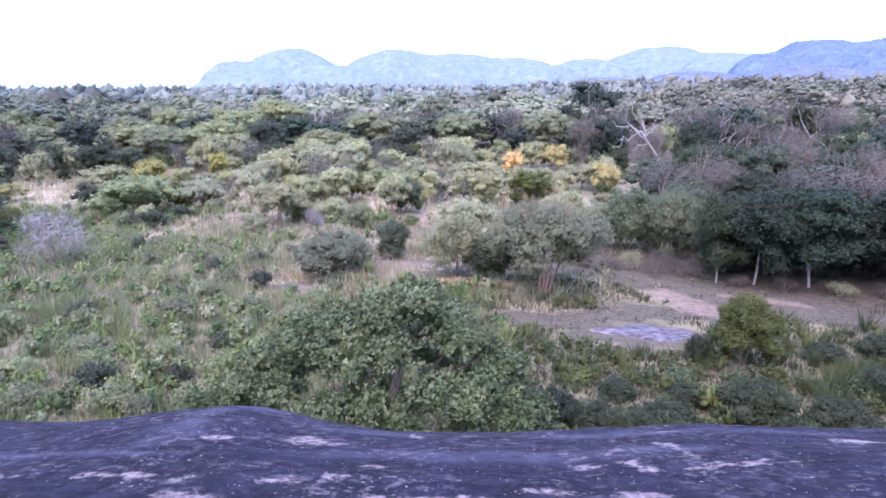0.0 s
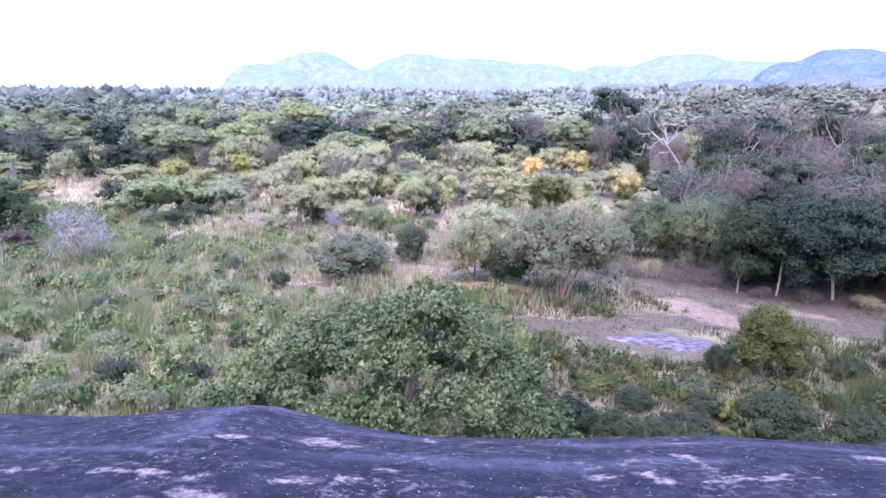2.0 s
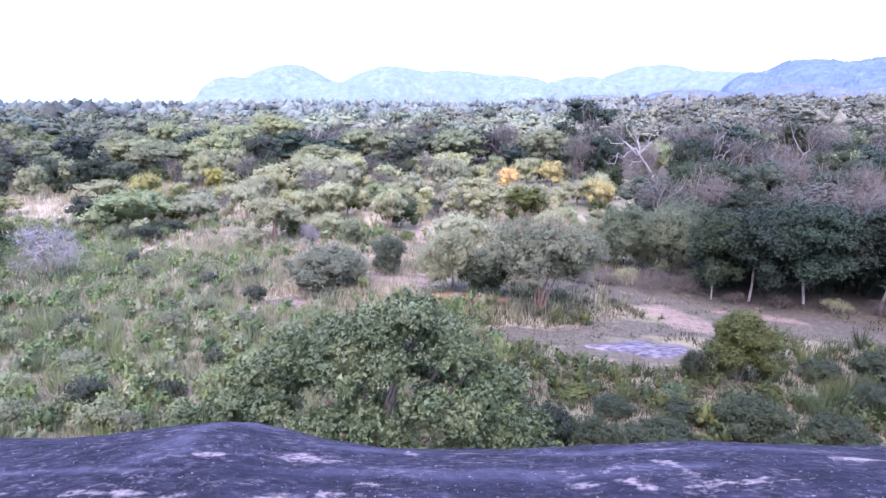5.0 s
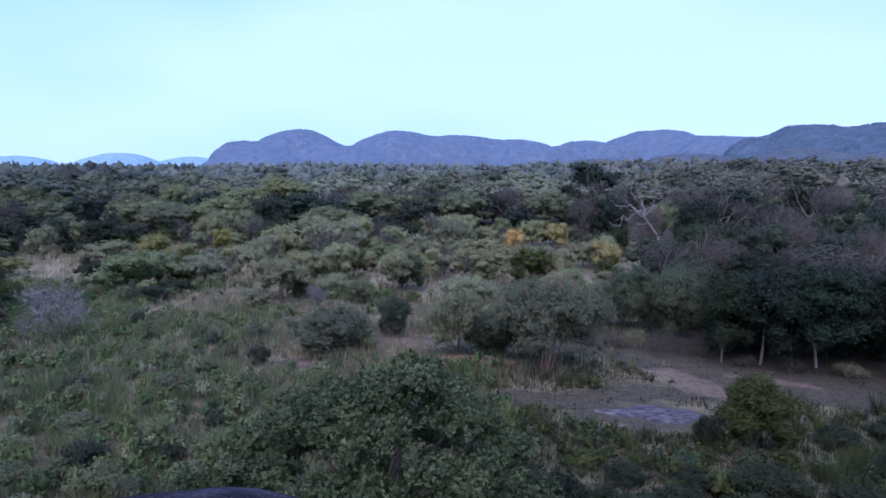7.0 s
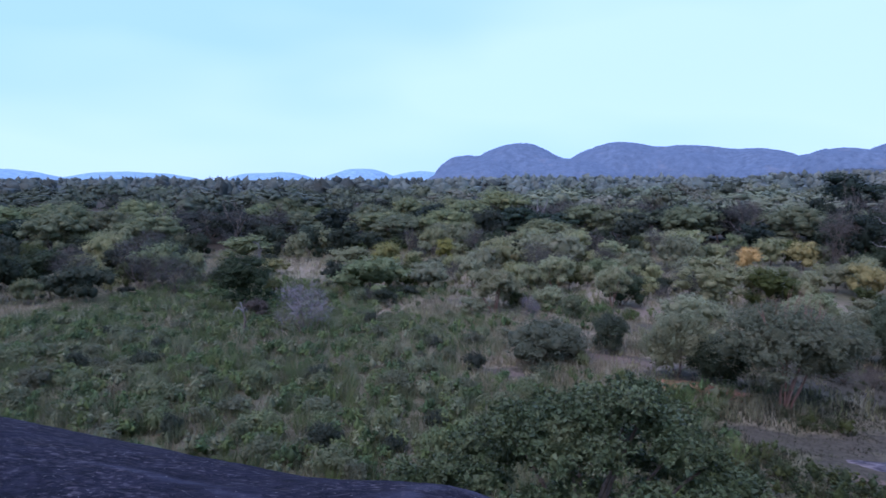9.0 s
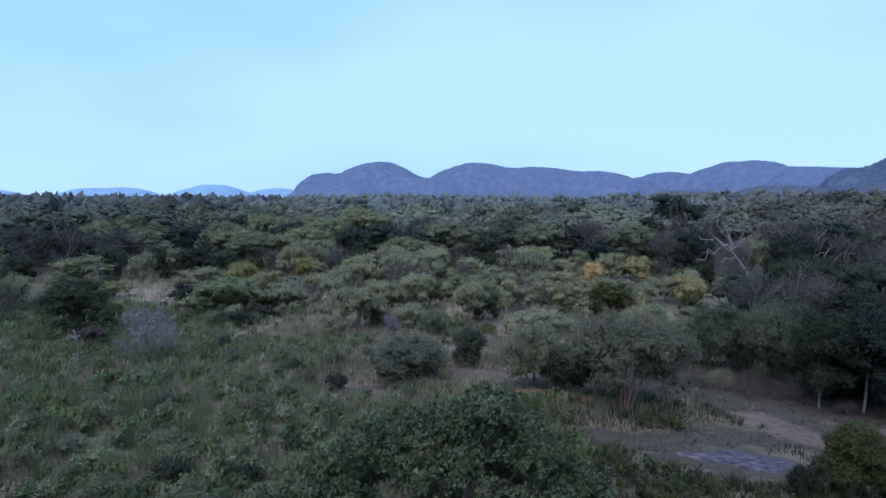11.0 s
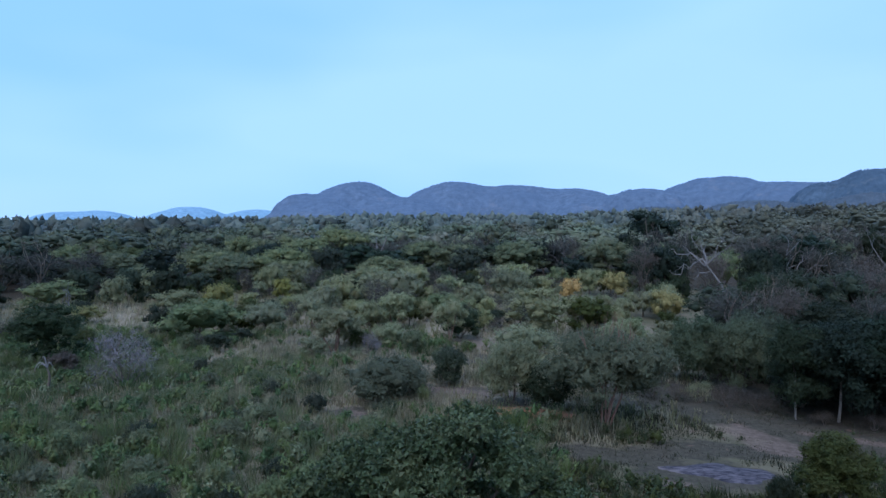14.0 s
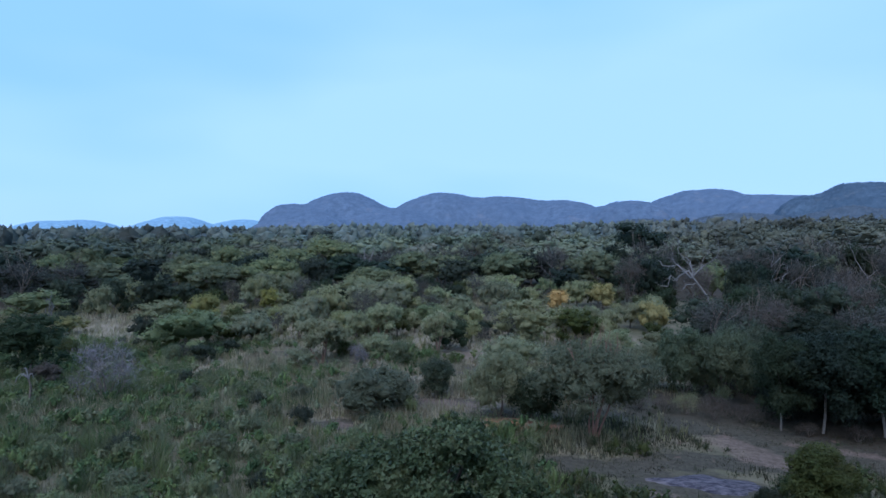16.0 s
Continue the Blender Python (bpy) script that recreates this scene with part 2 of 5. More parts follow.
def make_ground_mat():
    m, nt, b = base_mat("savanna_ground", 0.95, 0.1)
    col = mixer(nt, noise_fac(nt, 0.22, 0.35, 0.65, 6), (0.086, 0.085, 0.05), (0.155, 0.132, 0.09))
    col = mixer(nt, mult(nt, noise_fac(nt, 1.9, 0.5, 0.7, 6), 0.4), col, (0.195, 0.168, 0.115))
    # Tree shade is put into the dark leaf-strewn floor colour under the woods.
    for name, colour, amount in (("dry", (0.25, 0.205, 0.145), 0.9), ("shaded_litter", (0.05, 0.042, 0.032), 0.9), ("earth", (0.061, 0.0545, 0.043), 0.87), ("pink", (0.175, 0.126, 0.103), 0.6), ("red", (0.36, 0.17, 0.11), 0.9), ("canopy", (0.058, 0.072, 0.07), 1.0)):
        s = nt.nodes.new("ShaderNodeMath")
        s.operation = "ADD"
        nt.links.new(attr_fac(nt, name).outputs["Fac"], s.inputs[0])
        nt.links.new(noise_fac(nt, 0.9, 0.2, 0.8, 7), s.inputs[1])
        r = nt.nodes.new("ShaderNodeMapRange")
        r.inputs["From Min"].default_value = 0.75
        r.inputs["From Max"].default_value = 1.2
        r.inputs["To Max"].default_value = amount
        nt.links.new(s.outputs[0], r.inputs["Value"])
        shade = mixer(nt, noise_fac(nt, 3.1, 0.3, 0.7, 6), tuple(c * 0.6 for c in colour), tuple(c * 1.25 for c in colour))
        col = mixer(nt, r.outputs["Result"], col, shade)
    nt.links.new(col, b.inputs["Base Color"])
    bump(nt, b, noise_fac(nt, 4.5, 0.2, 0.8, 8), 0.8, 0.08)
    return m


def make_hazy_hill_mat(name, c1, c2, bare):
    """Wooded slopes with blue haze painted into the base colours: dark and pale woods in patches, some bare rock."""
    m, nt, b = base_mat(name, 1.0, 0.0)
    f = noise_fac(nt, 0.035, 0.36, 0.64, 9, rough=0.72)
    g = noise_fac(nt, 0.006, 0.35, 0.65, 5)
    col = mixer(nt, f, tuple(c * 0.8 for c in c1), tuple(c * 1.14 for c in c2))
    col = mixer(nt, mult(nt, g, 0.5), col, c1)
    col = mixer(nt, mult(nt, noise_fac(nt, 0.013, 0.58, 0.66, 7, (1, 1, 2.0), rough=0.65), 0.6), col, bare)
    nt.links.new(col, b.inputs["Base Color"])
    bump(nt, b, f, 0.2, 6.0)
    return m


M_ROCK, M_SLAB, M_GROUND = make_rock_mat(), make_slab_mat(), make_ground_mat()
# Haze is mixed into these four colours, palest on the farthest hills.
M_HILL = make_hazy_hill_mat("wooded_hill", (0.096, 0.136, 0.195), (0.118, 0.16, 0.22), (0.152, 0.175, 0.218))
M_RIDGE = make_hazy_hill_mat("near_wooded_ridge", (0.06, 0.094, 0.132), (0.082, 0.118, 0.157), (0.11, 0.136, 0.162))
M_FOOT = make_hazy_hill_mat("wooded_foothill", (0.074, 0.1, 0.128), (0.1, 0.124, 0.15), (0.14, 0.154, 0.17))
M_FARHILL = make_hazy_hill_mat("far_wooded_hill", (0.19, 0.32, 0.42), (0.23, 0.36, 0.46), (0.24, 0.36, 0.45))


# ---------------------------------------------------------------- mesh helpers
def raw_mesh(name, verts, quads, mat, smooth=False, attrs=None):
    """A mesh from arrays: verts (n, 3), quads (m, 4), and values by vertex in attrs."""
    me = bpy.data.meshes.new(name)
    verts, quads = np.asarray(verts, np.float32), np.asarray(quads, np.int32)
    k = quads.shape[1]
    me.vertices.add(len(verts))
    me.vertices.foreach_set("co", verts.ravel())
    me.loops.add(quads.size)
    me.loops.foreach_set("vertex_index", quads.ravel())
    me.polygons.add(len(quads))
    me.polygons.foreach_set("loop_start", np.arange(0, quads.size, k, dtype=np.int32))
    if smooth:
        me.polygons.foreach_set("use_smooth", np.ones(len(quads), bool))
    for key, val in (attrs or {}).items():
        val = np.asarray(val, np.float32)
        if val.ndim == 2:
            a = me.color_attributes.new(key, "FLOAT_COLOR", "POINT")
            a.data.foreach_set("color", np.c_[val, np.ones(len(val), np.float32)].ravel())
        else:
            a = me.attributes.new(key, "FLOAT", "POINT")
            a.data.foreach_set("value", val)
    me.materials.append(mat)
    me.update(calc_edges=True)
    return me


def grid_quads(rows, cols):
    i = np.arange((rows - 1) * cols).reshape(rows - 1, cols)[:, :-1].ravel()
    return np.stack([i, i + 1, i + cols + 1, i + cols], 1)


def fractal(x, y, scale, octaves=4, seed=0.0):
    """Smooth noise by the place, as an array, about -1 to 1."""
    out, amp, tot = np.zeros_like(x), 1.0, 0.0
    for o in range(octaves):
        s, a = scale * 2 ** o, 0.7 * o + seed
        u, v = x * math.cos(a) - y * math.sin(a), x * math.sin(a) + y * math.cos(a)
        out += amp * (np.sin(u * s + 1.3 * np.sin(v * s * 0.7 + a * 3)) * np.cos(v * s * 0.9 + 1.1 * np.sin(u * s * 0.6 + a)))
        tot += amp
        amp *= 0.55
    return out / tot


def part(name, mesh, parent, label="", m=None):
    ob = new(name, mesh)
    ob.parent = parent
    if m is not None:
        ob.matrix_basis = m
    return tagged(ob, label) if label else ob


def unit(v):
    return v / np.maximum(np.linalg.norm(v, axis=-1, keepdims=True), 1e-9)


def sprigs(rng, lobes, n, per, size, upward=0.9, shell=0.3, spread=1.0, aspect=0.75, low=0.1, fan=(0.85, 1.6), tri=False, loose=0.42):
    """Leaves in sprigs over the skins of several lobes (x, y, z, rx, ry, rz): arrays of vertices and quads, one quad, or for plants far off one triangle, a leaf."""
    L = np.array(lobes, float)
    w = (L[:, 3] * L[:, 4] * L[:, 5]) ** 0.667
    idx = rng.choice(len(L), n, p=w / w.sum())
    u = unit(rng.normal(size=(n, 3)))
    flip = (u[:, 2] < 0) & (rng.random(n) > low)
    u[flip, 2] *= -1
    wob = 0.10 * np.sin(u[:, 0] * 5 + idx * 1.7) * np.cos(u[:, 1] * 6 + idx) + 0.06 * np.sin(u[:, 2] * 11 + u[:, 0] * 9)
    r = 1 - shell * rng.random(n) ** 1.4 + wob
    P = L[idx, :3] + u * r[:, None] * L[idx, 3:]
    # leave out what lies deep inside another lobe
    keep = np.ones(n, bool)
    for k in range(len(L)):
        q = ((P - L[k, :3]) / L[k, 3:])
        keep &= ~(((q ** 2).sum(1) < 0.4) & (idx != k))
    P, u = P[keep], u[keep]
    n = len(P)
    axis = unit(u + np.array([0, 0, 0.45 * upward]) + rng.normal(size=(n, 3)) * loose)
    P, axis = np.repeat(P, per, 0), np.repeat(axis, per, 0)
    N = len(P)
    side = unit(np.cross(axis, rng.normal(size=(N, 3))))
    ang = rng.uniform(*fan, N)[:, None]
    along = unit(axis * np.cos(ang) + side * np.sin(ang))
    across = unit(np.cross(along, axis + 0.2 * rng.normal(size=(N, 3))))
    ln = size * rng.uniform(0.6, 1.25, N)[:, None]
    root = P + rng.normal(size=(N, 3)) * size * 0.45 * spread
    wd = ln * aspect * 0.5
    if tri:
        V = np.stack([root + across * wd, root + along * ln, root - across * wd], 1)
        return V.reshape(-1, 3), np.arange(3 * N).reshape(N, 3)
    nrm = np.cross(across, along)
    V = np.stack([root, root + along * ln * 0.5 + across * wd + nrm * wd * 0.3, root + along * ln, root + along * ln * 0.5 - across * wd + nrm * wd * 0.3], 1)
    return V.reshape(-1, 3), np.arange(4 * N).reshape(N, 4)


def cores(rng, lobes, scale=0.55, rows=4, cols=6, rough=0.22, tri=False):
    """The dense inside of a crown: one lumpy, uneven mass of foliage for each lobe."""
    out = []
    th, ph = np.meshgrid(np.linspace(0.02, math.pi - 0.02, rows + 1), np.arange(cols) * 2 * math.pi / cols, indexing="ij")
    j = np.arange(cols)
    Q = np.concatenate([np.stack([i * cols + j, (i + 1) * cols + j, (i + 1) * cols + (j + 1) % cols, i * cols + (j + 1) % cols], 1) for i in range(rows)])
    if tri:
        Q = np.concatenate([Q[:, :3], Q[:, [0, 2, 3]]])
    for lb in lobes:
        turn = rng.uniform(0, 6.28)
        k = scale * (1 + rough * rng.normal(size=th.shape))
        u = np.stack([np.sin(th) * np.cos(ph + turn), np.sin(th) * np.sin(ph + turn), np.cos(th)], -1) * k[..., None]
        out.append(((np.array(lb[:3]) + u * np.array(lb[3:])).reshape(-1, 3), Q))
    return join(out)


def tube(points, radii, sides=6):
    P, R = np.array(points, float), np.array(radii, float)
    T = unit(np.gradient(P, axis=0))
    ref = np.array([0.31, 0.95, 0.1])
    A = unit(np.cross(T, ref))
    B = np.cross(T, A)
    th = np.arange(sides) * 2 * math.pi / sides
    V = P[:, None] + R[:, None, None] * (A[:, None] * np.cos(th)[None, :, None] + B[:, None] * np.sin(th)[None, :, None])
    n = len(P)
    i = np.arange(n - 1)[:, None] * sides
    j = np.arange(sides)[None]
    k = (j + 1) % sides
    Q = np.stack([i + j, i + k, i + sides + k, i + sides + j], -1).reshape(-1, 4)
    return V.reshape(-1, 3), Q


def join(pieces):
    V, Q, off = [], [], 0
    for v, q in pieces:
        V.append(v)
        Q.append(q + off)
        off += len(v)
    return np.concatenate(V), np.concatenate(Q)


def limb(rng, start, heading, length, radius, depth, out, bend=0.25, forks=2, rise=0.25, taper=0.5, splay=0.75):
    """A crooked limb and its forks, as tubes appended to out."""
    heading = unit(np.array(heading, float))
    pts, p = [np.array(start, float)], np.array(start, float)
    steps = 4
    for s in range(steps):
        heading = unit(heading + rng.normal(size=3) * bend + np.array([0, 0, rise * 0.3]))
        p = p + heading * length / steps
        pts.append(p)
    out.append(tube(pts, np.linspace(radius, radius * taper, steps + 1), 6 if depth > 1 else 4))
    if depth > 0:
        for f in range(forks):
            k = steps if f < 2 else int(rng.integers(2, steps))
            side = unit(np.cross(heading, rng.normal(size=3)))
            limb(rng, pts[k], heading + side * splay * rng.uniform(0.6, 1.2), length * rng.uniform(0.55, 0.8), radius * taper * rng.uniform(0.75, 0.95), depth - 1, out, bend, forks, rise, taper, splay)
    return out


# ---------------------------------------------------------------- ground, rock, hills
def smooth(a, lo, hi):
    t = np.clip((a - lo) / (hi - lo), 0, 1)
    return t * t * (3 - 2 * t)


def ground_z(x, y):
    """Height of the plain: gentle swells, a rise of the land to the right, and a slow rise towards the hills."""
    x, y = np.asarray(x, float), np.asarray(y, float)
    d, az = np.hypot(x, y), np.degrees(np.arctan2(x, y))
    rise = 5.0 * smooth(d, 125, 260) * smooth(az, 6, 26) * (1 - smooth(az, 90, 120))
    far = smooth(d, 330, 1250) * (4 + 6 * smooth(az, -32, -6) + 9 * smooth(az, 2, 14)) * (1 - smooth(np.abs(az), 80, 120))
    return 0.16 * fractal(x, y, 0.09, 3) * smooth(d, 10, 30) + rise + far + 0.8 * fractal(x, y, 0.012, 2, 2.0) * smooth(d, 110, 200)


def blob(x, y, cx, cy, rx, ry, turn=0.0):
    """1 inside an ellipse, falling off to 0 past its rim."""
    c, s = math.cos(radians(turn)), math.sin(radians(turn))
    u, v = ((x - cx) * c + (y - cy) * s) / rx, (-(x - cx) * s + (y - cy) * c) / ry
    return 1 - smooth(np.hypot(u, v), 0.45, 1.25)


EARTH = [(10, 50, 3.2, 4.5, 20), (15.5, 46, 4, 3.5, -20), (19, 42, 4.5, 4.0, -30), (24, 38.5, 5.5, 3, -25), (31, 36, 7, 2.6, -10), (5.5, 37.3, 3.2, 1.6, -10), (11.3, 34.4, 4.8, 2.6, 0), (13.5, 38.6, 4.2, 1.7, -10), (17.5, 38.2, 3, 2, -20), (8, 36.9, 3.5, 1.4, 0), (10, 37.8, 3.4, 1.3, 0), (13.5, 52, 3, 3.5, 20),
         (-10.4, 43.4, 2.5, 1.6, 0), (1.5, 46.5, 4.5, 2.2, 0), (-4, 50, 4.5, 1.6, 0), (-16, 63, 4, 2, 0), (-21, 68, 3.5, 2.5, 20), (-3, 61, 4, 3.5, 0), (-8, 56, 4, 2, 10)]
PINK = [(15.7, 42.0, 1.9, 1.6, -30), (16.6, 39.6, 1.9, 1.7, -40), (17.5, 37.6, 2.4, 0.5, -20), (-5, 49.6, 3.6, 1.1, 0), (0, 49.2, 2.5, 1.2, 0), (-2.2, 69, 4.2, 3.2, 0), (9.2, 33.4, 1.3, 0.5, -30), (-10.4, 43.4, 1.2, 0.7, 0), (22, 40.5, 3.5, 0.5, -30)]
RED = [(1.4, 44.7, 2.8, 1.5, 0), (3.6, 44.2, 2.2, 1.3, 0)]


DRY = [(-5, 53, 15, 10, 0), (-21, 63, 12, 8, 20), (6, 63, 12, 9, 0), (-10.5, 44, 7, 5, 0), (-37, 84, 8, 14, 20), (-52, 82, 7, 6, 0), (-2, 80, 22, 12, 0), (-16, 84, 14, 12, 0)]


def mask(x, y, spots):
    out = np.zeros_like(x)
    for s in spots:
        out = np.maximum(out, blob(x, y, *s))
    return out


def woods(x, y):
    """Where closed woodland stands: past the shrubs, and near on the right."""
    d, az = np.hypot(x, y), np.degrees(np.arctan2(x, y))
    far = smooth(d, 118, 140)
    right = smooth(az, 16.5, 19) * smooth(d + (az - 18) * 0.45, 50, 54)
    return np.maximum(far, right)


rings = np.concatenate([5 * 1.021 ** np.arange(163), 5 * 1.021 ** 163 * 1.06 ** np.arange(60)])
rings = rings[rings < 4650]
turns = np.radians(np.concatenate([np.linspace(-62, 50, 190), np.linspace(50, 298, 60)[1:]]))
RR, AA = np.meshgrid(rings, turns, indexing="ij")
gx, gy = RR * np.sin(AA), RR * np.cos(AA)
gzz = ground_z(gx, gy)
gx, gy, gzz = gx.ravel(), gy.ravel(), gzz.ravel()
# canopy gives the far ground the haze-tinted colour of the distant woods
gnd = new("ground", raw_mesh("ground", np.stack([gx, gy, gzz], 1), grid_quads(len(rings), len(turns))[:, ::-1], M_GROUND, True,
          {"dry": mask(gx, gy, DRY), "shaded_litter": woods(gx, gy), "canopy": 1.4 * smooth(np.hypot(gx, gy), 300, 800), "earth": mask(gx, gy, EARTH), "pink": mask(gx, gy, PINK), "red": mask(gx, gy, RED)}))
tagged(gnd, "dry savanna ground of grass, bare brown earth and leaf-strewn woods floor painted shady", "ground", kind="structure")


def rock_z(x, y):
    """The whaleback of granite under the camera, with a low hump on its brow."""
    z = 12.4 - 0.0545 * np.where(y > 0, y, y * 0.35) ** 2 + 0.0034 * np.minimum(np.abs(x), 6) ** 2 - 0.002 * np.maximum(np.abs(x) - 6, 0) ** 2
    z += 0.24 * np.exp(-((x + 1.9) / 0.9) ** 2 - ((y - 5.4) / 1.7) ** 2) + 0.05 * np.exp(-((x + 4.0) / 1.0) ** 2 - ((y - 5.3) / 1.7) ** 2)
    z += 0.05 * np.exp(-((x - 2.2) / 1.0) ** 2 - ((y - 5.2) / 1.5) ** 2)
    return z + 0.035 * fractal(x, y, 1.3, 4) + 0.016 * fractal(x, y, 6.0, 4, 1.0)


us = np.linspace(-1, 1, 260)
xs = 70 * np.sinh(4.2 * us) / math.sinh(4.2)
ys = np.concatenate([np.linspace(-40, 1.4, 25), np.linspace(1.5, 7.0, 120), np.linspace(7.15, 17.5, 30)])
YY, XX = np.meshgrid(ys, xs, indexing="ij")
rx_, ry_ = XX.ravel(), YY.ravel()
CRUST = [(-0.93, 3.95, 0.22, 0.16, -10), (-0.72, 3.92, 0.12, 0.08, 0), (-1.51, 3.78, 0.12, 0.08, 15), (-1.93, 3.01, 0.12, 0.07, 0), (-1.68, 2.97, 0.15, 0.07, 8), (-1.37, 2.96, 0.12, 0.08, 30), (-0.9, 3.0, 0.16, 0.08, 0), (-0.62, 3.06, 0.16, 0.1, 15), (-0.42, 3.3, 0.09, 0.07, 0),
         (-0.21, 4.5, 0.05, 0.25, 20), (-0.28, 2.76, 0.32, 0.13, 8), (-0.55, 2.62, 0.3, 0.12, 0), (0.1, 2.8, 0.2, 0.1, 0), (0.23, 4.6, 0.16, 0.06, 0), (0.28, 4.0, 0.13, 0.05, 0), (0.43, 4.34, 0.12, 0.06, 0), (0.83, 3.6, 0.13, 0.12, 0), (0.84, 3.36, 0.16, 0.06, 0), (1.1, 3.62, 0.07, 0.22, 10), (1.14, 3.38, 0.14, 0.1, -25), (1.24, 3.3, 0.12, 0.06, 0),
         (1.53, 3.85, 0.09, 0.16, 10), (1.57, 3.55, 0.1, 0.2, -15), (1.63, 3.34, 0.18, 0.06, 5), (1.82, 3.3, 0.14, 0.06, 0), (2.04, 3.35, 0.14, 0.06, 0), (1.78, 4.5, 0.14, 0.1, 0), (2.9, 4.0, 0.25, 0.08, 5), (0.55, 2.9, 0.2, 0.06, 0), (1.0, 2.85, 0.2, 0.08, 0), (-1.3, 2.7, 0.2, 0.08, 0), (-2.4, 3.0, 0.15, 0.06, 0)]
WORN = [(-1.86, 3.7, 0.3, 0.12, 50), (-1.88, 4.1, 0.14, 0.34, 0), (-1.9, 4.7, 0.14, 0.4, 0), (-1.65, 5.2, 0.35, 0.22, 0), (-2.64, 3.4, 0.45, 0.09, 0), (-2.05, 3.39, 0.5, 0.08, 0), (-3.6, 3.5, 0.8, 0.1, 5), (0.2, 3.6, 1.3, 0.16, 0), (1.4, 4.5, 0.9, 0.2, 0), (2.6, 4.4, 0.8, 0.14, 0), (1.45, 3.75, 0.5, 0.12, 10), (-0.6, 4.6, 0.6, 0.2, 0)]
rock = new("rock_outcrop", raw_mesh("rock_outcrop", np.stack([rx_, ry_, rock_z(rx_, ry_)], 1), grid_quads(len(ys), len(xs)), M_ROCK, True, {
    "crust": (0.55 + 0.2 * fractal(rx_, ry_, 7.0, 4, 3.0)) * mask(rx_ + 0.1 * fractal(rx_, ry_, 7.0, 5, 7.0), ry_ + 0.07 * fractal(rx_, ry_, 8.0, 5, 9.0), CRUST),
    "worn": mask(rx_ + 0.1 * fractal(rx_, ry_, 4.0, 3, 7.0), ry_ + 0.06 * fractal(rx_, ry_, 5.0, 3, 9.0), WORN)}))
tagged(rock, "weathered dark granite rock outcrop with pale lichen patches", "rock", kind="structure")

# flat bare slab in the clearing
st, sr = np.meshgrid(np.linspace(0, 2 * math.pi, 64), np.linspace(0, 1, 14) ** 0.8, indexing="xy")
rim = 1 + 0.16 * np.sin(st * 2 + 1) + 0.09 * np.sin(st * 5) + 0.05 * np.sin(st * 9 + 2)
sx, sy = 11.7 + 3.0 * rim * sr * np.cos(st) + 0.2 * rim * sr * np.sin(st), 34.7 + 1.6 * rim * sr * np.sin(st) - 0.25 * sr * np.cos(st)
sy = 35.3 + (sy - 34.7) * (0.3 + 0.75 * smooth(np.cos(st), -1, 0.3)) - 0.5 * smooth(np.cos(st), -0.6, 0.6)
sz = ground_z(sx, sy) + 0.2 * (1 - sr ** 2.2) - 0.05 + 0.025 * fractal(sx, sy, 3.0, 3)
slab = new("rock_slab", raw_mesh("rock_slab", np.stack([sx.ravel(), sy.ravel(), sz.ravel()], 1), grid_quads(14, 64), M_SLAB, True, {"rim": np.maximum(0.12 * smooth(sr, 0.9, 1.0), 0.6 * smooth(-(sx - 11.7) - 0.6 * (sy - 34.7) + 0.8 * fractal(sx, sy, 2.5, 3), 1.9, 2.4)).ravel()}))
tagged(slab, "low dark streaked rock slab bedded in bare earth", "rock", kind="structure")


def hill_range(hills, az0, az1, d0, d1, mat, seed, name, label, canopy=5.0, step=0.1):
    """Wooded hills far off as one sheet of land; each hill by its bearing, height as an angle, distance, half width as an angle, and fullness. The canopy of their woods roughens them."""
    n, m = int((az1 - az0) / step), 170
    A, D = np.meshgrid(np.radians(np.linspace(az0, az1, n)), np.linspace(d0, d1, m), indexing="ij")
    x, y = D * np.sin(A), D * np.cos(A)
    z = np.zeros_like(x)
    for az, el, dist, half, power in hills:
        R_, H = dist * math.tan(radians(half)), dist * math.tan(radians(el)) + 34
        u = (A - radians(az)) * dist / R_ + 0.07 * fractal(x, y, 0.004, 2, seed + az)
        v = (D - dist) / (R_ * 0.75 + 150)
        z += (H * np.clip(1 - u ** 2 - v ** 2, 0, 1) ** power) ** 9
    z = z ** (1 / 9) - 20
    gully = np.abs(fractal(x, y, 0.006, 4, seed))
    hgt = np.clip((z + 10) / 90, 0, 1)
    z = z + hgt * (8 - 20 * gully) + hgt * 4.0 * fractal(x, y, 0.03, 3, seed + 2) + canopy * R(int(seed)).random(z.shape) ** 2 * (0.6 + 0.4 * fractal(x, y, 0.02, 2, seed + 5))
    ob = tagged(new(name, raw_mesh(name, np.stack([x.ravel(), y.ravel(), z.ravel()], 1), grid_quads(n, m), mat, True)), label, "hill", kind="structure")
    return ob


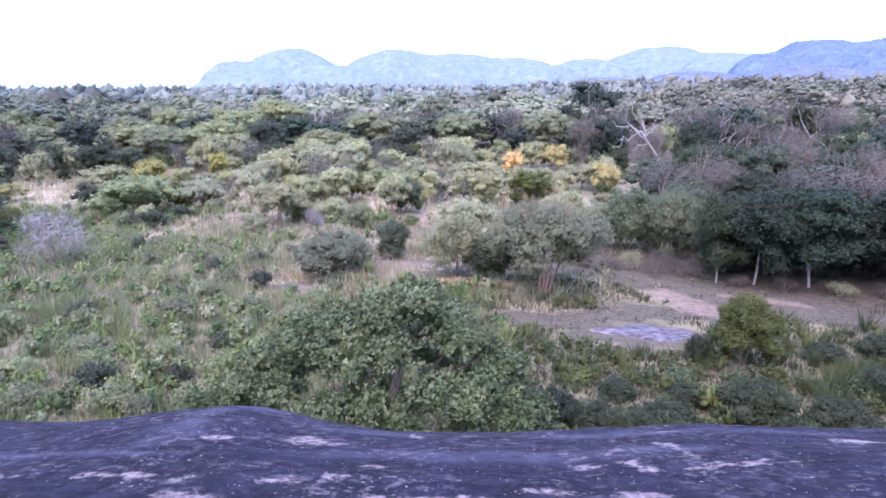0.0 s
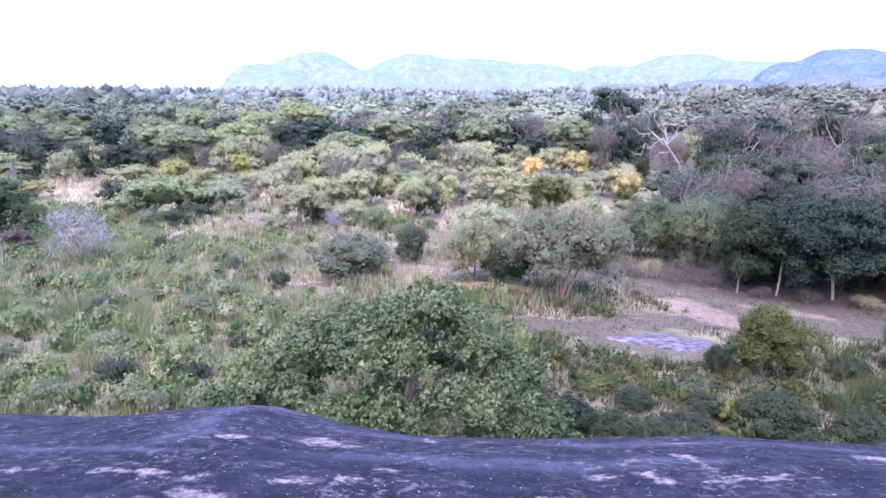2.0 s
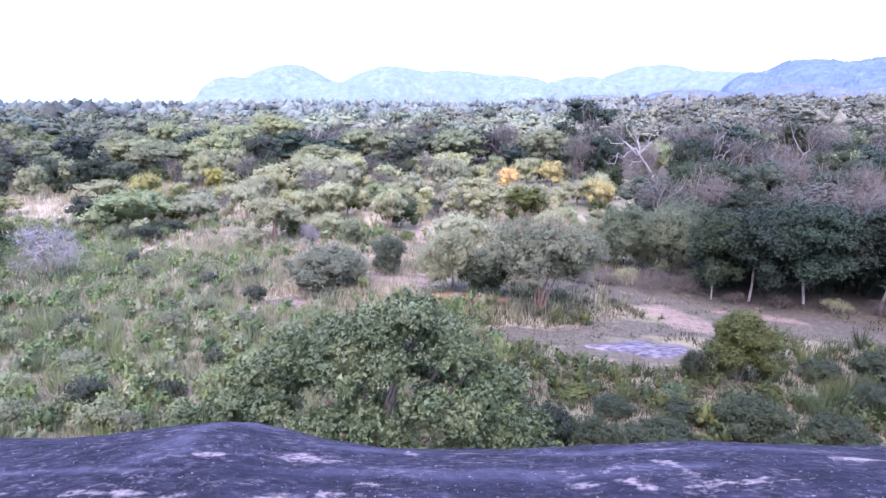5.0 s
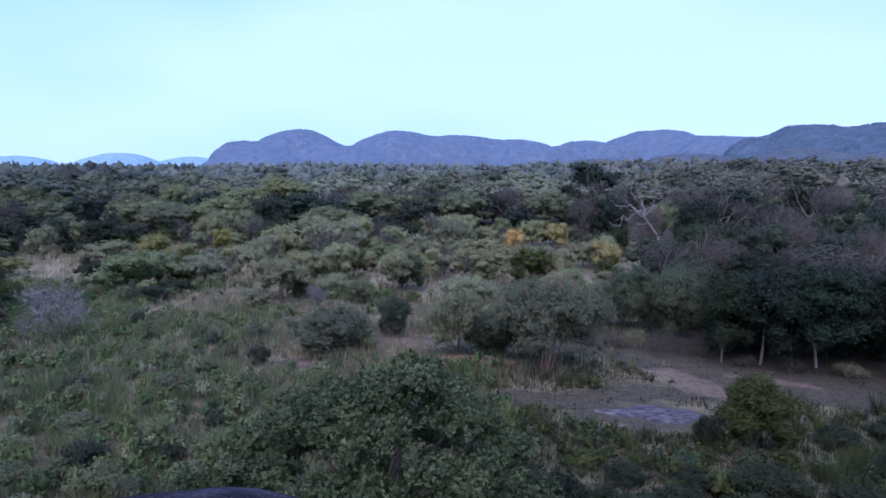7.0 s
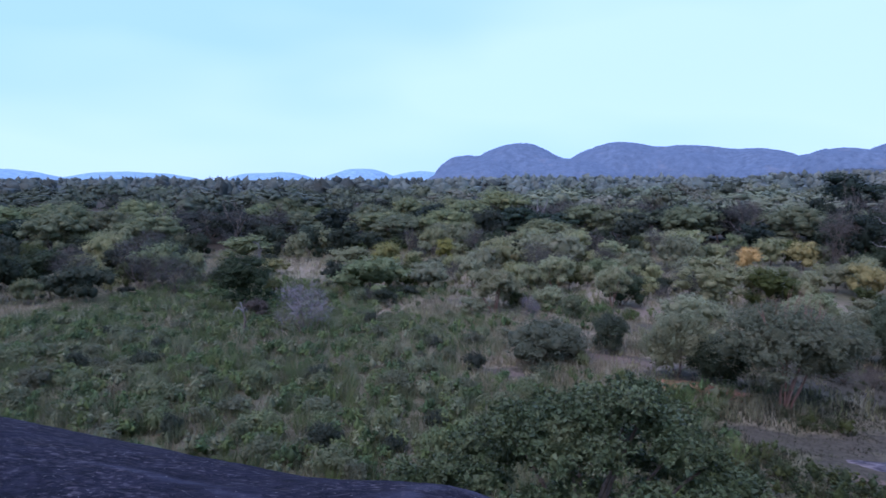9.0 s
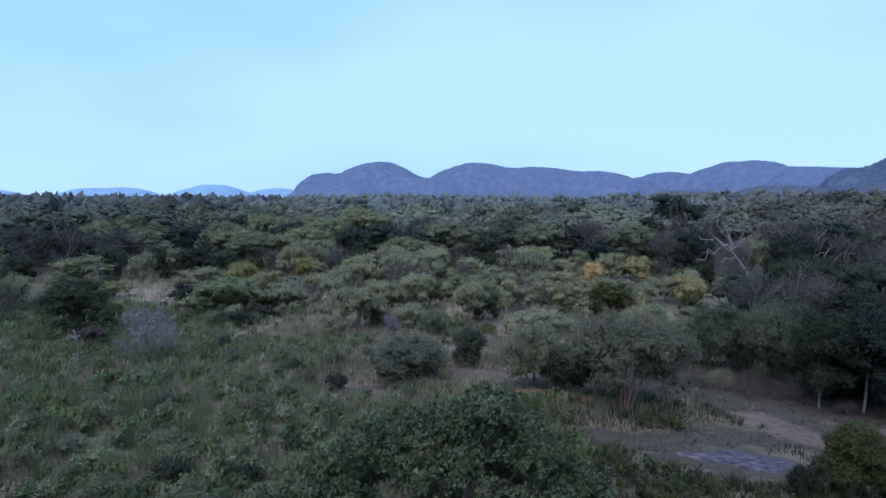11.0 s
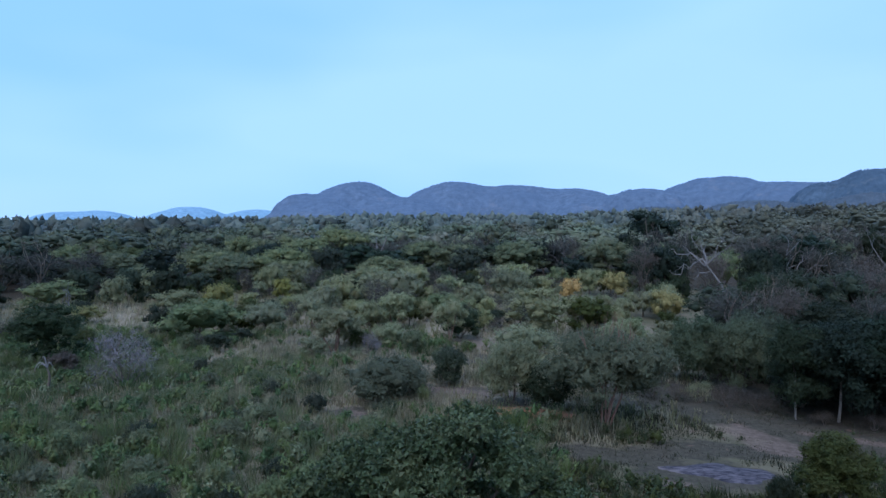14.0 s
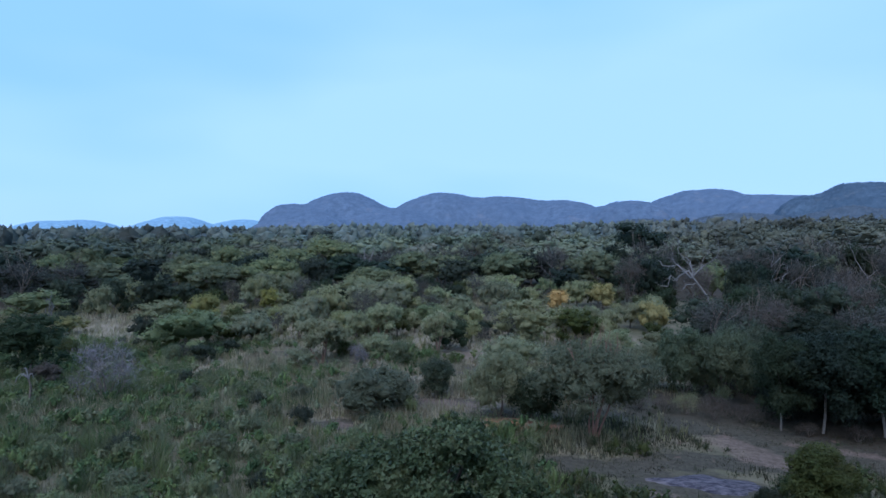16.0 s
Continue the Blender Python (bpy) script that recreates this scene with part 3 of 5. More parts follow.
R = np.random.default_rng
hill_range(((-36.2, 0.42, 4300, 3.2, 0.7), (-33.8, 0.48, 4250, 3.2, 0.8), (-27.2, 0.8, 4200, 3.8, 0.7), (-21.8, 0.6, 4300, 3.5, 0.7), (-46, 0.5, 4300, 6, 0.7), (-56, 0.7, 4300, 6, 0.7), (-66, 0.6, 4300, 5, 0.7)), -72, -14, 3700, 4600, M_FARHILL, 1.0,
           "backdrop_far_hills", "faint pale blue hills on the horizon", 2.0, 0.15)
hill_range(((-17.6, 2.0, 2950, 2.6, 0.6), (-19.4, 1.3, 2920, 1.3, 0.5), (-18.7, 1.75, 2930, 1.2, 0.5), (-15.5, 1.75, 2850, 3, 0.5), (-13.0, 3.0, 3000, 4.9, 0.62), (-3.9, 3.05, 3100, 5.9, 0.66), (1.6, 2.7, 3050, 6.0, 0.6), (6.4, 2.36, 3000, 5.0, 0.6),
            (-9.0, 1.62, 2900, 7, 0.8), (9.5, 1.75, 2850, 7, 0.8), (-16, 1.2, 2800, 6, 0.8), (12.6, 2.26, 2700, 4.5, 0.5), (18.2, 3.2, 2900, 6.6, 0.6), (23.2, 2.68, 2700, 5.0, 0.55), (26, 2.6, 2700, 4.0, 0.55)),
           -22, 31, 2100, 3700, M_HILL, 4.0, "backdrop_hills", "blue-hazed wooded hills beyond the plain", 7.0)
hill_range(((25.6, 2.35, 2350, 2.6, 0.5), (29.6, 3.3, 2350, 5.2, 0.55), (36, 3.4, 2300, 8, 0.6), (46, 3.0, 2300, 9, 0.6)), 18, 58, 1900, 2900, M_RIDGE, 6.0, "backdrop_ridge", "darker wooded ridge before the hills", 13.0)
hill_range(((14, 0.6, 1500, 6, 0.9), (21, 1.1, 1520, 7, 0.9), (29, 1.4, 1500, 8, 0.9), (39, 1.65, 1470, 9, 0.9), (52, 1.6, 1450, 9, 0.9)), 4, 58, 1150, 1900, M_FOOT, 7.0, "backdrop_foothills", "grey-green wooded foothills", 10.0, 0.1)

# ---------------------------------------------------------------- plant shapes
def dome_lobes(rng, width, height, count, base=0.0, flat=0.85):
    """Lobes that heap up to a rounded, uneven crown of that width and height, down to base."""
    out = [(0, 0, base + (height - base) * 0.52, width * 0.3, width * 0.3, (height - base) * 0.44)]
    for k in range(count):
        a, r = k * 2.4 + rng.uniform(-0.4, 0.4), width * 0.5 * rng.uniform(0.3, 0.78)
        s = width * rng.uniform(0.105, 0.19)
        sz = s * flat * rng.uniform(0.9, 1.3)
        top = base + (height - base) * math.sqrt(max(0.05, 1 - 0.85 * (r / (width * 0.5)) ** 2)) * rng.uniform(0.85, 1.05)
        low = base + sz
        share = rng.uniform(0.0, 0.75) if k % 3 == 0 else 1.0
        out.append((r * math.cos(a), r * math.sin(a), low + max(0, top - sz - low) * share, s, s, sz))
    return out


def shelf_lobes(rng, width, height, count, base):
    """Flat leafy shelves at several heights, as on a spreading thorn tree."""
    out = []
    for k in range(count):
        a, r = k * 2.4 + rng.uniform(-0.3, 0.3), width * 0.5 * math.sqrt((k + 0.3) / count) * 0.85
        s = width * rng.uniform(0.15, 0.22)
        z = base + (height - base) * (0.95 - 0.5 * (2 * r / width) ** 2 - (rng.uniform(0, 0.12) if k % 3 else rng.uniform(0.3, 0.5)))
        out.append((r * math.cos(a), r * math.sin(a), max(z, s * 0.5), s, s, s * 0.52))
    return out


def stems_mesh(rng, name, count, height, spread, radius, mat, depth=2, bend=0.18, splay=0.6, foot=0.0):
    out = []
    foot = foot or 0.4 * radius * count ** 0.5
    for k in range(count):
        a = k * 2.4 + rng.uniform(-0.5, 0.5)
        limb(rng, (foot * math.cos(a), foot * math.sin(a), -0.1), (spread * math.cos(a), spread * math.sin(a), 1), height * 0.42, radius, depth, out, bend, 2, 0.5, 0.62, splay)
    return raw_mesh(name, *join(out), mat, True)


def foliage(rng, lobes, n, per, size, tri, inner=0.2, core=0.56, **kw):
    """Outer sprigs over each lobe, and a coarser layer of older foliage inside that closes the crown."""
    L = np.array(lobes, float)
    deep = L.copy()
    deep[:, 3:] *= 0.6
    return join([cores(rng, lobes, core, 3, 5, 0.2, tri), sprigs(rng, lobes, n, per, size, tri=tri, **kw), sprigs(rng, deep, int(n * inner), per, size * 1.45, tri=tri, upward=0.5, shell=0.6, spread=1.2, aspect=0.9, low=0.6)])


def crown_mesh(rng, name, lobes, n, per, size, mat, tri=True, **kw):
    return raw_mesh(name, *foliage(rng, lobes, n, per, size, tri, **kw), mat)


def far_crown(rng, name, lobes, n, per, size, mat, **kw):
    return raw_mesh(name, *foliage(rng, lobes, n, per, size, True, shell=0.42, spread=1.4, **kw), mat)


def twig_crown(rng, name, lobes, n, per, size, mat):
    return raw_mesh(name, *sprigs(rng, lobes, n, per, size, upward=0.8, shell=0.75, aspect=0.09, low=0.4, tri=True), mat)


SHRUBS, TREES, SHELVES, BARE = [], [], [], []
SHRUBS_FAR, TREES_FAR, SHRUBS_DIST, TREES_DIST, SMALL = [], [], [], [], []
for k in range(5):                       # nominal 5 m wide, 3.8 m high
    g = R(20 + k)
    lobes = dome_lobes(g, 5, 3.8, 24 + k, 0.1)
    stems = stems_mesh(g, "trunk", 3, 3.0, 0.55, 0.07, M_BARK, 1)
    SHRUBS.append((stems, far_crown(g, "crown", lobes, 860, 6, 0.135, M_OLIVE, low=0.35, core=0.46)))
    pole = raw_mesh("trunk", *tube([(0, 0, -0.1), (0.1, 0, 1), (0, 0.1, 2)], [0.12, 0.09, 0.05], 5), M_BARK, True)
    SHRUBS_DIST.append((pole, far_crown(g, "crown", lobes[:15], 260, 5, 0.21, M_OLIVE)))
    SHRUBS_FAR.append((pole, far_crown(g, "crown", lobes[:19], 390, 6, 0.175, M_OLIVE)))
for k in range(4):                       # nominal 6 m wide, 7 m high
    g = R(40 + k)
    lobes = dome_lobes(g, 6, 7, 38 + k, 0.1, 0.8)
    stems = stems_mesh(g, "trunk", 1, 6.0, 0.04, 0.115, M_BARK, 2, 0.08)
    TREES.append((stems, far_crown(g, "crown", lobes, 1600, 6, 0.16, M_DARK, low=0.35, core=0.44)))
    pole = raw_mesh("trunk", *tube([(0, 0, -0.1), (0.15, 0, 1.5), (0, 0.1, 4)], [0.18, 0.14, 0.08], 5), M_BARK, True)
    TREES_DIST.append((pole, far_crown(g, "crown", lobes[:20], 300, 5, 0.265, M_DARK)))
    TREES_FAR.append((pole, far_crown(g, "crown", lobes[:28], 480, 6, 0.22, M_DARK)))
for k in range(3):                       # nominal 9 m wide, 7 m high
    g = R(60 + k)
    SHELVES.append((stems_mesh(g, "trunk", 2, 7.0, 0.6, 0.16, M_BARK, 2), far_crown(g, "crown", shelf_lobes(g, 9, 7, 34 + 2 * k, 1.0), 640, 6, 0.27, M_SHELF, upward=1.3, low=0.12)))
for k in range(3):                       # nominal 2 m wide, 1.2 m high
    g = R(33 + k)
    SMALL.append((stems_mesh(g, "trunk", 3, 1.2, 0.6, 0.02, M_BARK, 0), far_crown(g, "crown", dome_lobes(g, 2, 1.2, 14, 0.0), 130, 6, 0.14, M_GREY, aspect=0.5)))
for k in range(4):                       # nominal 6 m wide, 7 m high, leafless
    g = R(80 + k)
    BARE.append((stems_mesh(g, "trunk", 2, 7.6, 0.3, 0.13, M_BARK, 3), twig_crown(g, "twigs", dome_lobes(g, 6, 7, 15, 1.2, 0.9), 380, 6, 0.6, M_TWIG)))
EDGE, DENSE = [], []
for k in range(3):                       # nominal 6 m wide, 7 m high, close-leaved
    g = R(140 + k)
    lobes = dome_lobes(g, 6, 7, 54 + k, 1.0, 0.75)
    EDGE.append((stems_mesh(g, "trunk", 1, 6.0, 0.05, 0.1, M_PALE, 2, 0.1), crown_mesh(g, "crown", lobes, 6200, 6, 0.125, M_DARK, low=0.4, shell=0.42, core=0.34, inner=0.3, aspect=0.55)))
for k in range(3):                       # nominal 5 m wide, 3.8 m high, close-leaved
    g = R(150 + k)
    DENSE.append((stems_mesh(g, "trunk", 3, 3.0, 0.55, 0.06, M_BARK, 1), crown_mesh(g, "crown", dome_lobes(g, 5, 3.8, 30 + k, 0.1), 3200, 6, 0.11, M_OLIVE, low=0.38, shell=0.45, core=0.36, inner=0.3, aspect=0.55)))
THICK, BRUSH, FINE = [], [], []
for k in range(3):                       # nominal 4 m wide, 2.6 m high, small leaves
    g = R(30 + k)
    FINE.append((stems_mesh(g, "trunk", 5, 2.2, 0.55, 0.035, M_BARK, 1), far_crown(g, "crown", dome_lobes(g, 4, 2.6, 24, 0.05), 1300, 6, 0.12, M_OLIVE, aspect=0.5, low=0.35)))
g = R(95)                                # nominal 9.6 m wide, 6.7 m high
THICK.append((stems_mesh(g, "trunk", 5, 6.8, 0.16, 0.1, M_STEM, 3, 0.07, 0.42, 0.3), crown_mesh(g, "crown", dome_lobes(g, 9.6, 6.7, 60, 1.9, 0.6), 9000, 6, 0.105, M_GREY, low=0.4, shell=0.45, core=0.42, inner=0.3)))
for k in range(2):                       # nominal 6 m wide, 4 m high, leafless from the ground up
    g = R(97 + k)
    BRUSH.append((stems_mesh(g, "trunk", 7, 4.2, 0.6, 0.05, M_BARK, 2), twig_crown(g, "twigs", dome_lobes(g, 6, 4, 10, 0.2, 1.0), 560, 6, 0.4, M_TWIG)))
THIN = []
for k in range(2):                       # nominal 5 m wide, 4.4 m high, on bare reddish stems
    g = R(90 + k)
    THIN.append((stems_mesh(g, "trunk", 4, 4.4, 0.3, 0.07, M_STEM, 2, 0.1, 0.45, 0.15), far_crown(g, "crown", dome_lobes(g, 5, 4.4, 24, 1.5, 0.6), 1100, 6, 0.16, M_GREY, low=0.3)))
g = R(93)                                # nominal 3.4 m wide, 4.3 m high, upright
UPRIGHT = [(stems_mesh(g, "trunk", 6, 3.6, 0.25, 0.04, M_BARK, 1), crown_mesh(g, "crown", dome_lobes(g, 3.4, 4.3, 20, 0.25, 1.05), 3000, 6, 0.11, M_FRESH, aspect=0.5, low=0.4, shell=0.4, core=0.45))]
NOMINAL = {"edge": (EDGE, 6.0, 7.0), "dense": (DENSE, 5.0, 3.8), "thin": (THIN, 5.0, 4.4), "upright": (UPRIGHT, 3.4, 4.3), "small": (SMALL, 2.0, 1.2), "shrub_dist": (SHRUBS_DIST, 5.0, 3.8), "tree_dist": (TREES_DIST, 6.0, 7.0), "shrub_far": (SHRUBS_FAR, 5.0, 3.8), "tree_far": (TREES_FAR, 6.0, 7.0), "fine": (FINE, 4.0, 2.6), "thick": (THICK, 9.6, 6.7), "brush": (BRUSH, 6.0, 4.0), "shrub": (SHRUBS, 5.0, 3.8), "tree": (TREES, 6.0, 7.0), "shelf": (SHELVES, 9.0, 7.0), "bare": (BARE, 6.0, 7.0)}
TAKEN, LANDMARKS = [], []


def own_material(ob, mat):
    """This object's own material on a mesh that it shares."""
    ob.material_slots[0].link = "OBJECT"
    ob.material_slots[0].material = mat


def plant(kind, name, x, y, width, height, mat, label, category, group="", stem_mat=None, pick=None, turn=None, landmark=True):
    """One tree or bush: an Empty at its foot that carries stems and crown; far ones have coarser leaves."""
    if kind in ("shrub", "tree") and math.hypot(x, y) > 72:
        kind += "_far" if math.hypot(x, y) < 106 else "_dist"
    shapes, w0, h0 = NOMINAL[kind]
    i = len(TAKEN)
    stem_me, crown_me = shapes[(i if pick is None else pick) % len(shapes)]
    root = new(name)
    root.empty_display_size = 0.2
    root.matrix_basis = pose(x, y, float(ground_z(x, y)), 0, 0, (i * 137.5) % 360 if turn is None else turn) @ Matrix.Diagonal((width / w0, width / w0, height / h0, 1))
    a = part("trunk", stem_me, root)
    b = part("crown", crown_me, root)
    own_material(b, mat)
    if stem_mat:
        own_material(a, stem_mat)
    TAKEN.append((x, y, width * 0.5))
    if landmark:
        LANDMARKS.append((math.atan2(x, y), math.hypot(x, y), width * 0.5, (height * 0.35 - 14) / math.hypot(x, y)))
    return tagged(root, label, category, group)


def dead_tree(x, y, height, lean, seed, label, spread=0.9, forks=2, depth=3, radius=0.2, mat=None, name="dead_tree"):
    """Leafless, barkless tree: one trunk and separate crooked boughs."""
    g = R(seed)
    root = new(name)
    root.matrix_basis = pose(x, y, float(ground_z(x, y)), 0, 0, 0)
    pts, p, hd = [np.array([0, 0, -0.2])], np.array([0.0, 0, -0.2]), np.array([lean, 0.1, 1.0])
    for s in range(6):
        hd = unit(hd + g.normal(size=3) * 0.1)
        p = p + hd * height * 0.45 / 6
        pts.append(p)
    part("trunk", raw_mesh("trunk", *tube(pts, np.linspace(radius, radius * 0.7, 7), 8), mat or M_DEAD, True), root)
    for k in range(4):
        a = k * 1.75 + g.uniform(-0.4, 0.4)
        out = limb(g, pts[6 if k < 2 else 4], (spread * 1.5 * math.cos(a), spread * math.sin(a), 0.75), height * 0.42, radius * 0.6, depth - 1, [], 0.24, forks, 0.3, 0.62, 0.8)
        part("branch", raw_mesh("branch", *join(out), mat or M_DEAD, True), root)
    TAKEN.append((x, y, 1.0))
    LANDMARKS.append((math.atan2(x, y), math.hypot(x, y), height * 0.2, (height * 0.62 - 14) / math.hypot(x, y)))
    return tagged(root, label, "dead tree")


def great_dead_tree(x, y, bearing):
    """A leaning bleached trunk whose long crooked boughs reach out low to one side."""
    g = R(77)
    root = new("dead_tree")
    root.matrix_basis = pose(x, y, float(ground_z(x, y)), 0, 0, -bearing)
    fork = np.array([-2.5, 0.0, 6.5])
    pts = [np.array([0, 0, -0.2]), np.array([0.1, 0, 1.6]), np.array([-0.25, 0.1, 3.4]), np.array([-1.45, 0, 5.1]), fork]
    part("trunk", raw_mesh("trunk", *tube(pts, [0.21, 0.19, 0.165, 0.14, 0.12], 8), M_DEAD, True), root)
    for k, (tx, ty, tz) in enumerate(((-6.9, 0.5, 4.8), (-6.9, -0.5, 8.1), (-3.2, 0.6, 9.5), (-0.8, 0, 8.3), (-3.9, 0.3, 4.5))):
        a, e = (pts[3] if k == 4 else fork), np.array([tx, ty, tz])
        ln = np.linalg.norm(e - a)
        path = [a + (e - a) * s + np.array([0, 0, 0.16 * ln * math.sin(s * 3.1)]) + (g.normal(size=3) * 0.07 * ln if 0 < s < 1 else 0) for s in np.linspace(0, 1, 7)]
        out = [tube(path, np.linspace(0.15, 0.055, 7), 6)]
        for j in (2, 3, 4, 5, 6):
            limb(g, path[j], unit(e - a) + g.normal(size=3) * np.array([0.7, 0.3, 0.7]), ln * 0.2, 0.05, 1, out, 0.3, 2, 0.2, 0.55, 0.8)
        part("branch", raw_mesh("branch", *join(out), M_DEAD, True), root)
    TAKEN.append((x, y, 1.5))
    LANDMARKS.append((radians(bearing - 1.8), math.hypot(x, y), 5.2, (3.9 - 14) / math.hypot(x, y)))
    return tagged(root, "large dead tree with white crooked boughs above the woods", "dead tree")


def dead_snag(x, y):
    """A thin dead stem whose bleached top curls over."""
    root = new("dead_snag")
    root.matrix_basis = pose(x, y, float(ground_z(x, y)), 0, 0, 38)
    part("trunk", raw_mesh("trunk", *tube([(0.05, 0, -0.1), (0, 0, 0.5), (0.12, 0, 1.1), (0.16, 0.05, 1.7), (0.02, 0, 2.3)], [0.13, 0.115, 0.1, 0.08, 0.06], 7), M_BARK, True), root, "dark weathered stem")
    for reach, rise, drop, back in ((-0.85, 0.75, 0.75, 0.0), (-0.3, 0.95, 0.1, 0.15), (-0.6, 0.5, 0.3, -0.2), (0.35, 0.6, 0.5, 0.1)):
        pts = [np.array([0.02 + reach * s, back * s, 2.28 + rise * math.sin(2.2 * s) - drop * s * s]) for s in np.linspace(0, 1, 7)]
        part("branch", raw_mesh("branch", *tube(pts, np.linspace(0.06, 0.022, 7), 5), M_DEAD, True), root)
    for reach, z0, up in ((0.5, 1.2, 0.35), (-0.4, 0.9, 0.4)):
        pts = [np.array([0.12 + reach * s, 0.1 * s, z0 + up * s]) for s in np.linspace(0, 1, 4)]
        part("branch", raw_mesh("branch", *tube(pts, np.linspace(0.035, 0.012, 4), 5), M_BARK, True), root)
    TAKEN.append((x, y, 1.0))
    LANDMARKS.append((math.atan2(x, y), math.hypot(x, y), 0.8, (1.2 - 14) / math.hypot(x, y)))
    return tagged(root, "thin dead snag with a bleached curling top in grass", "dead tree")


# ---------------------------------------------------------------- the broad tree below the rock
def big_tree():
    """A wide, low dome of foliage over many limbs: its top sits off the middle, the far side falls off long and low; one gap opens into the crown."""
    g = R(7)
    root = new("broadleaf_tree")
    root.matrix_basis = pose(-2.4, 18.6, float(ground_z(-2.4, 18.6)))
    heads = []
    tries = 0
    while len(heads) < 94 and tries < 4000:
        tries += 1
        x, y = g.uniform(-6.9, 6.1), g.uniform(-4.6, 3.8)
        ex = (x - 1.1) / (8.0 if x < 1.1 else 4.9)
        ey = y / (4.6 if y < 0 else 3.8)
        q = ex * ex + ey * ey
        if q > 1.0:
            continue
        top = 2.2 + 5.6 * (1 - q) ** (1.05 if x < 1.1 else 0.62) + 0.45 * math.exp(-((x - 1.5) / 0.9) ** 2) + 0.4 * math.exp(-((x + 1.3) / 0.7) ** 2) + 0.3 * math.sin(1.9 * x + y) * math.cos(1.7 * y)
        s = g.uniform(0.72, 1.15) * (1.0 - 0.15 * q)
        if any((x - h[0]) ** 2 + (y - h[1]) ** 2 + 0.6 * (top - h[2] - 0.4) ** 2 < 0.8 for h in heads):
            continue
        if math.hypot(x - 3.75, y + 1.3) < 0.95 or math.hypot(x + 0.15, y + 1.5) < 0.5:
            continue
        heads.append((x, y, top - 0.55 * s + g.normal() * 0.16, s * 0.9, s * 0.9, s * 0.6))
    for k in range(26):                       # lower skirts of the crown, towards the rock
        a = radians(-172 + 164 * k / 25)
        s = g.uniform(0.7, 1.05)
        x, y = -0.4 + 6.1 * math.cos(a), 0.2 + 4.7 * math.sin(a)
        heads.append((x, y, g.uniform(1.3, 3.0), s, s, s * 0.75))
    for k in range(30):
        a = radians(-176 + 172 * k / 29)
        s = g.uniform(0.75, 1.05)
        heads.append((-0.2 + 5.2 * math.cos(a), 0.1 + 4.1 * math.sin(a), g.uniform(2.9, 4.4), s, s, s * 0.75))
    for k, lb in enumerate(heads):
        if k % 5 or k > 93 or lb[1] < -0.8:
            continue
        tgt = np.array(lb[:3])
        mid = np.array([tgt[0] * 0.35, tgt[1] * 0.35 + 0.3, tgt[2] * 0.6])
        a, bb = np.array([0.0, 0.3, 1.0]), tgt - np.array([0, 0, 0.25])
        pts = [(1 - t) ** 2 * a + 2 * t * (1 - t) * mid + t * t * bb + g.normal(size=3) * 0.08 for t in np.linspace(0, 1, 8)]
        out = [tube(pts, np.linspace(0.12, 0.035, 8), 6)]
        for j in range(6):
            limb(g, pts[7 - j % 4], unit(g.normal(size=3) + np.array([0, -0.3, 0.5])), lb[3] * 0.4, 0.026, 1, out, 0.3, 2, 0.3, 0.5, 0.8)
        part("limb", raw_mesh("limb", *join(out), M_BARK, True), root)
    part("trunk", raw_mesh("trunk", *tube([(0.05, 0.25, -0.2), (0, 0.3, 0.3), (0.03, 0.32, 0.8), (0, 0.3, 1.3)], [0.46, 0.37, 0.34, 0.3], 10), M_PALE, True), root, "pale grey trunk")
    part("crown", crown_mesh(g, "crown", heads, 19500, 8, 0.125, M_FIG, inner=0.34, core=0.42, tri=True, upward=0.75, shell=0.34, aspect=0.5, spread=0.16, low=0.35, fan=(0.5, 1.45), loose=0.2), root)
    TAKEN.append((-2.4, 19, 6.5))
    tagged(root, "broad spreading tree with leathery green leaves below the rock", "tree")


big_tree()

# ---------------------------------------------------------------- trees and bushes of the clearing
THIN_TREES = ((-17.0, 63.0, 6.0, 4.8, M_OLIVE), (-12.3, 74.0, 5.2, 5.0, M_GREY), (-5.4, 68.6, 4.0, 5.0, M_GREY))
plant("dense", "bush", -4.1, 51.5, 3.6, 3.4, M_FIG, "small dense dark green bush standing alone on bare earth", "bush", pick=1)
plant("thick", "thorn_tree", 7.1, 42.4, 8.9, 6.7, M_THORN, "spreading grey-green thorn tree with several reddish stems", "tree", pick=0)
plant("dense", "bush", 0.9, 46.6, 5.0, 5.3, M_OLIVE, "tall olive bush at the edge of the clearing", "bush", pick=2)
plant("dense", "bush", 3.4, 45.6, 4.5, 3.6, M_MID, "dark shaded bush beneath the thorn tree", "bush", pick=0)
plant("fine", "bush", -8.3, 46.8, 7.4, 3.5, M_THORN, "grey-green spreading bush on dry grass", "bush", pick=1)
plant("tree", "tree", 10.4, 75.2, 6.2, 4.9, M_FRESH, "bright yellow-green bushy tree", "tree", pick=0)
plant("tree", "tree", 4.2, 73.0, 7.6, 6.0, M_OLIVE, "dense olive-green rounded tree", "tree", pick=1)
plant("shrub", "flowering_tree", 11.5, 105.5, 4.8, 4.1, M_ORANGE, "small tree covered in orange-yellow blossom", "tree", pick=1)
plant("shrub", "flowering_tree", 19.8, 109.8, 6.3, 4.8, M_YELLOW, "tree with yellow blossom among green shrubs", "tree", pick=1)
plant("shrub", "flowering_tree", 22.2, 86.4, 5.2, 4.7, M_YELLOW, "tree with yellow blossom beside the woods", "tree", pick=2)
plant("shrub", "flowering_tree", -41.3, 88.7, 5.6, 4.5, M_FADED, "tree with fading yellow blossom behind a bush", "tree", pick=3)
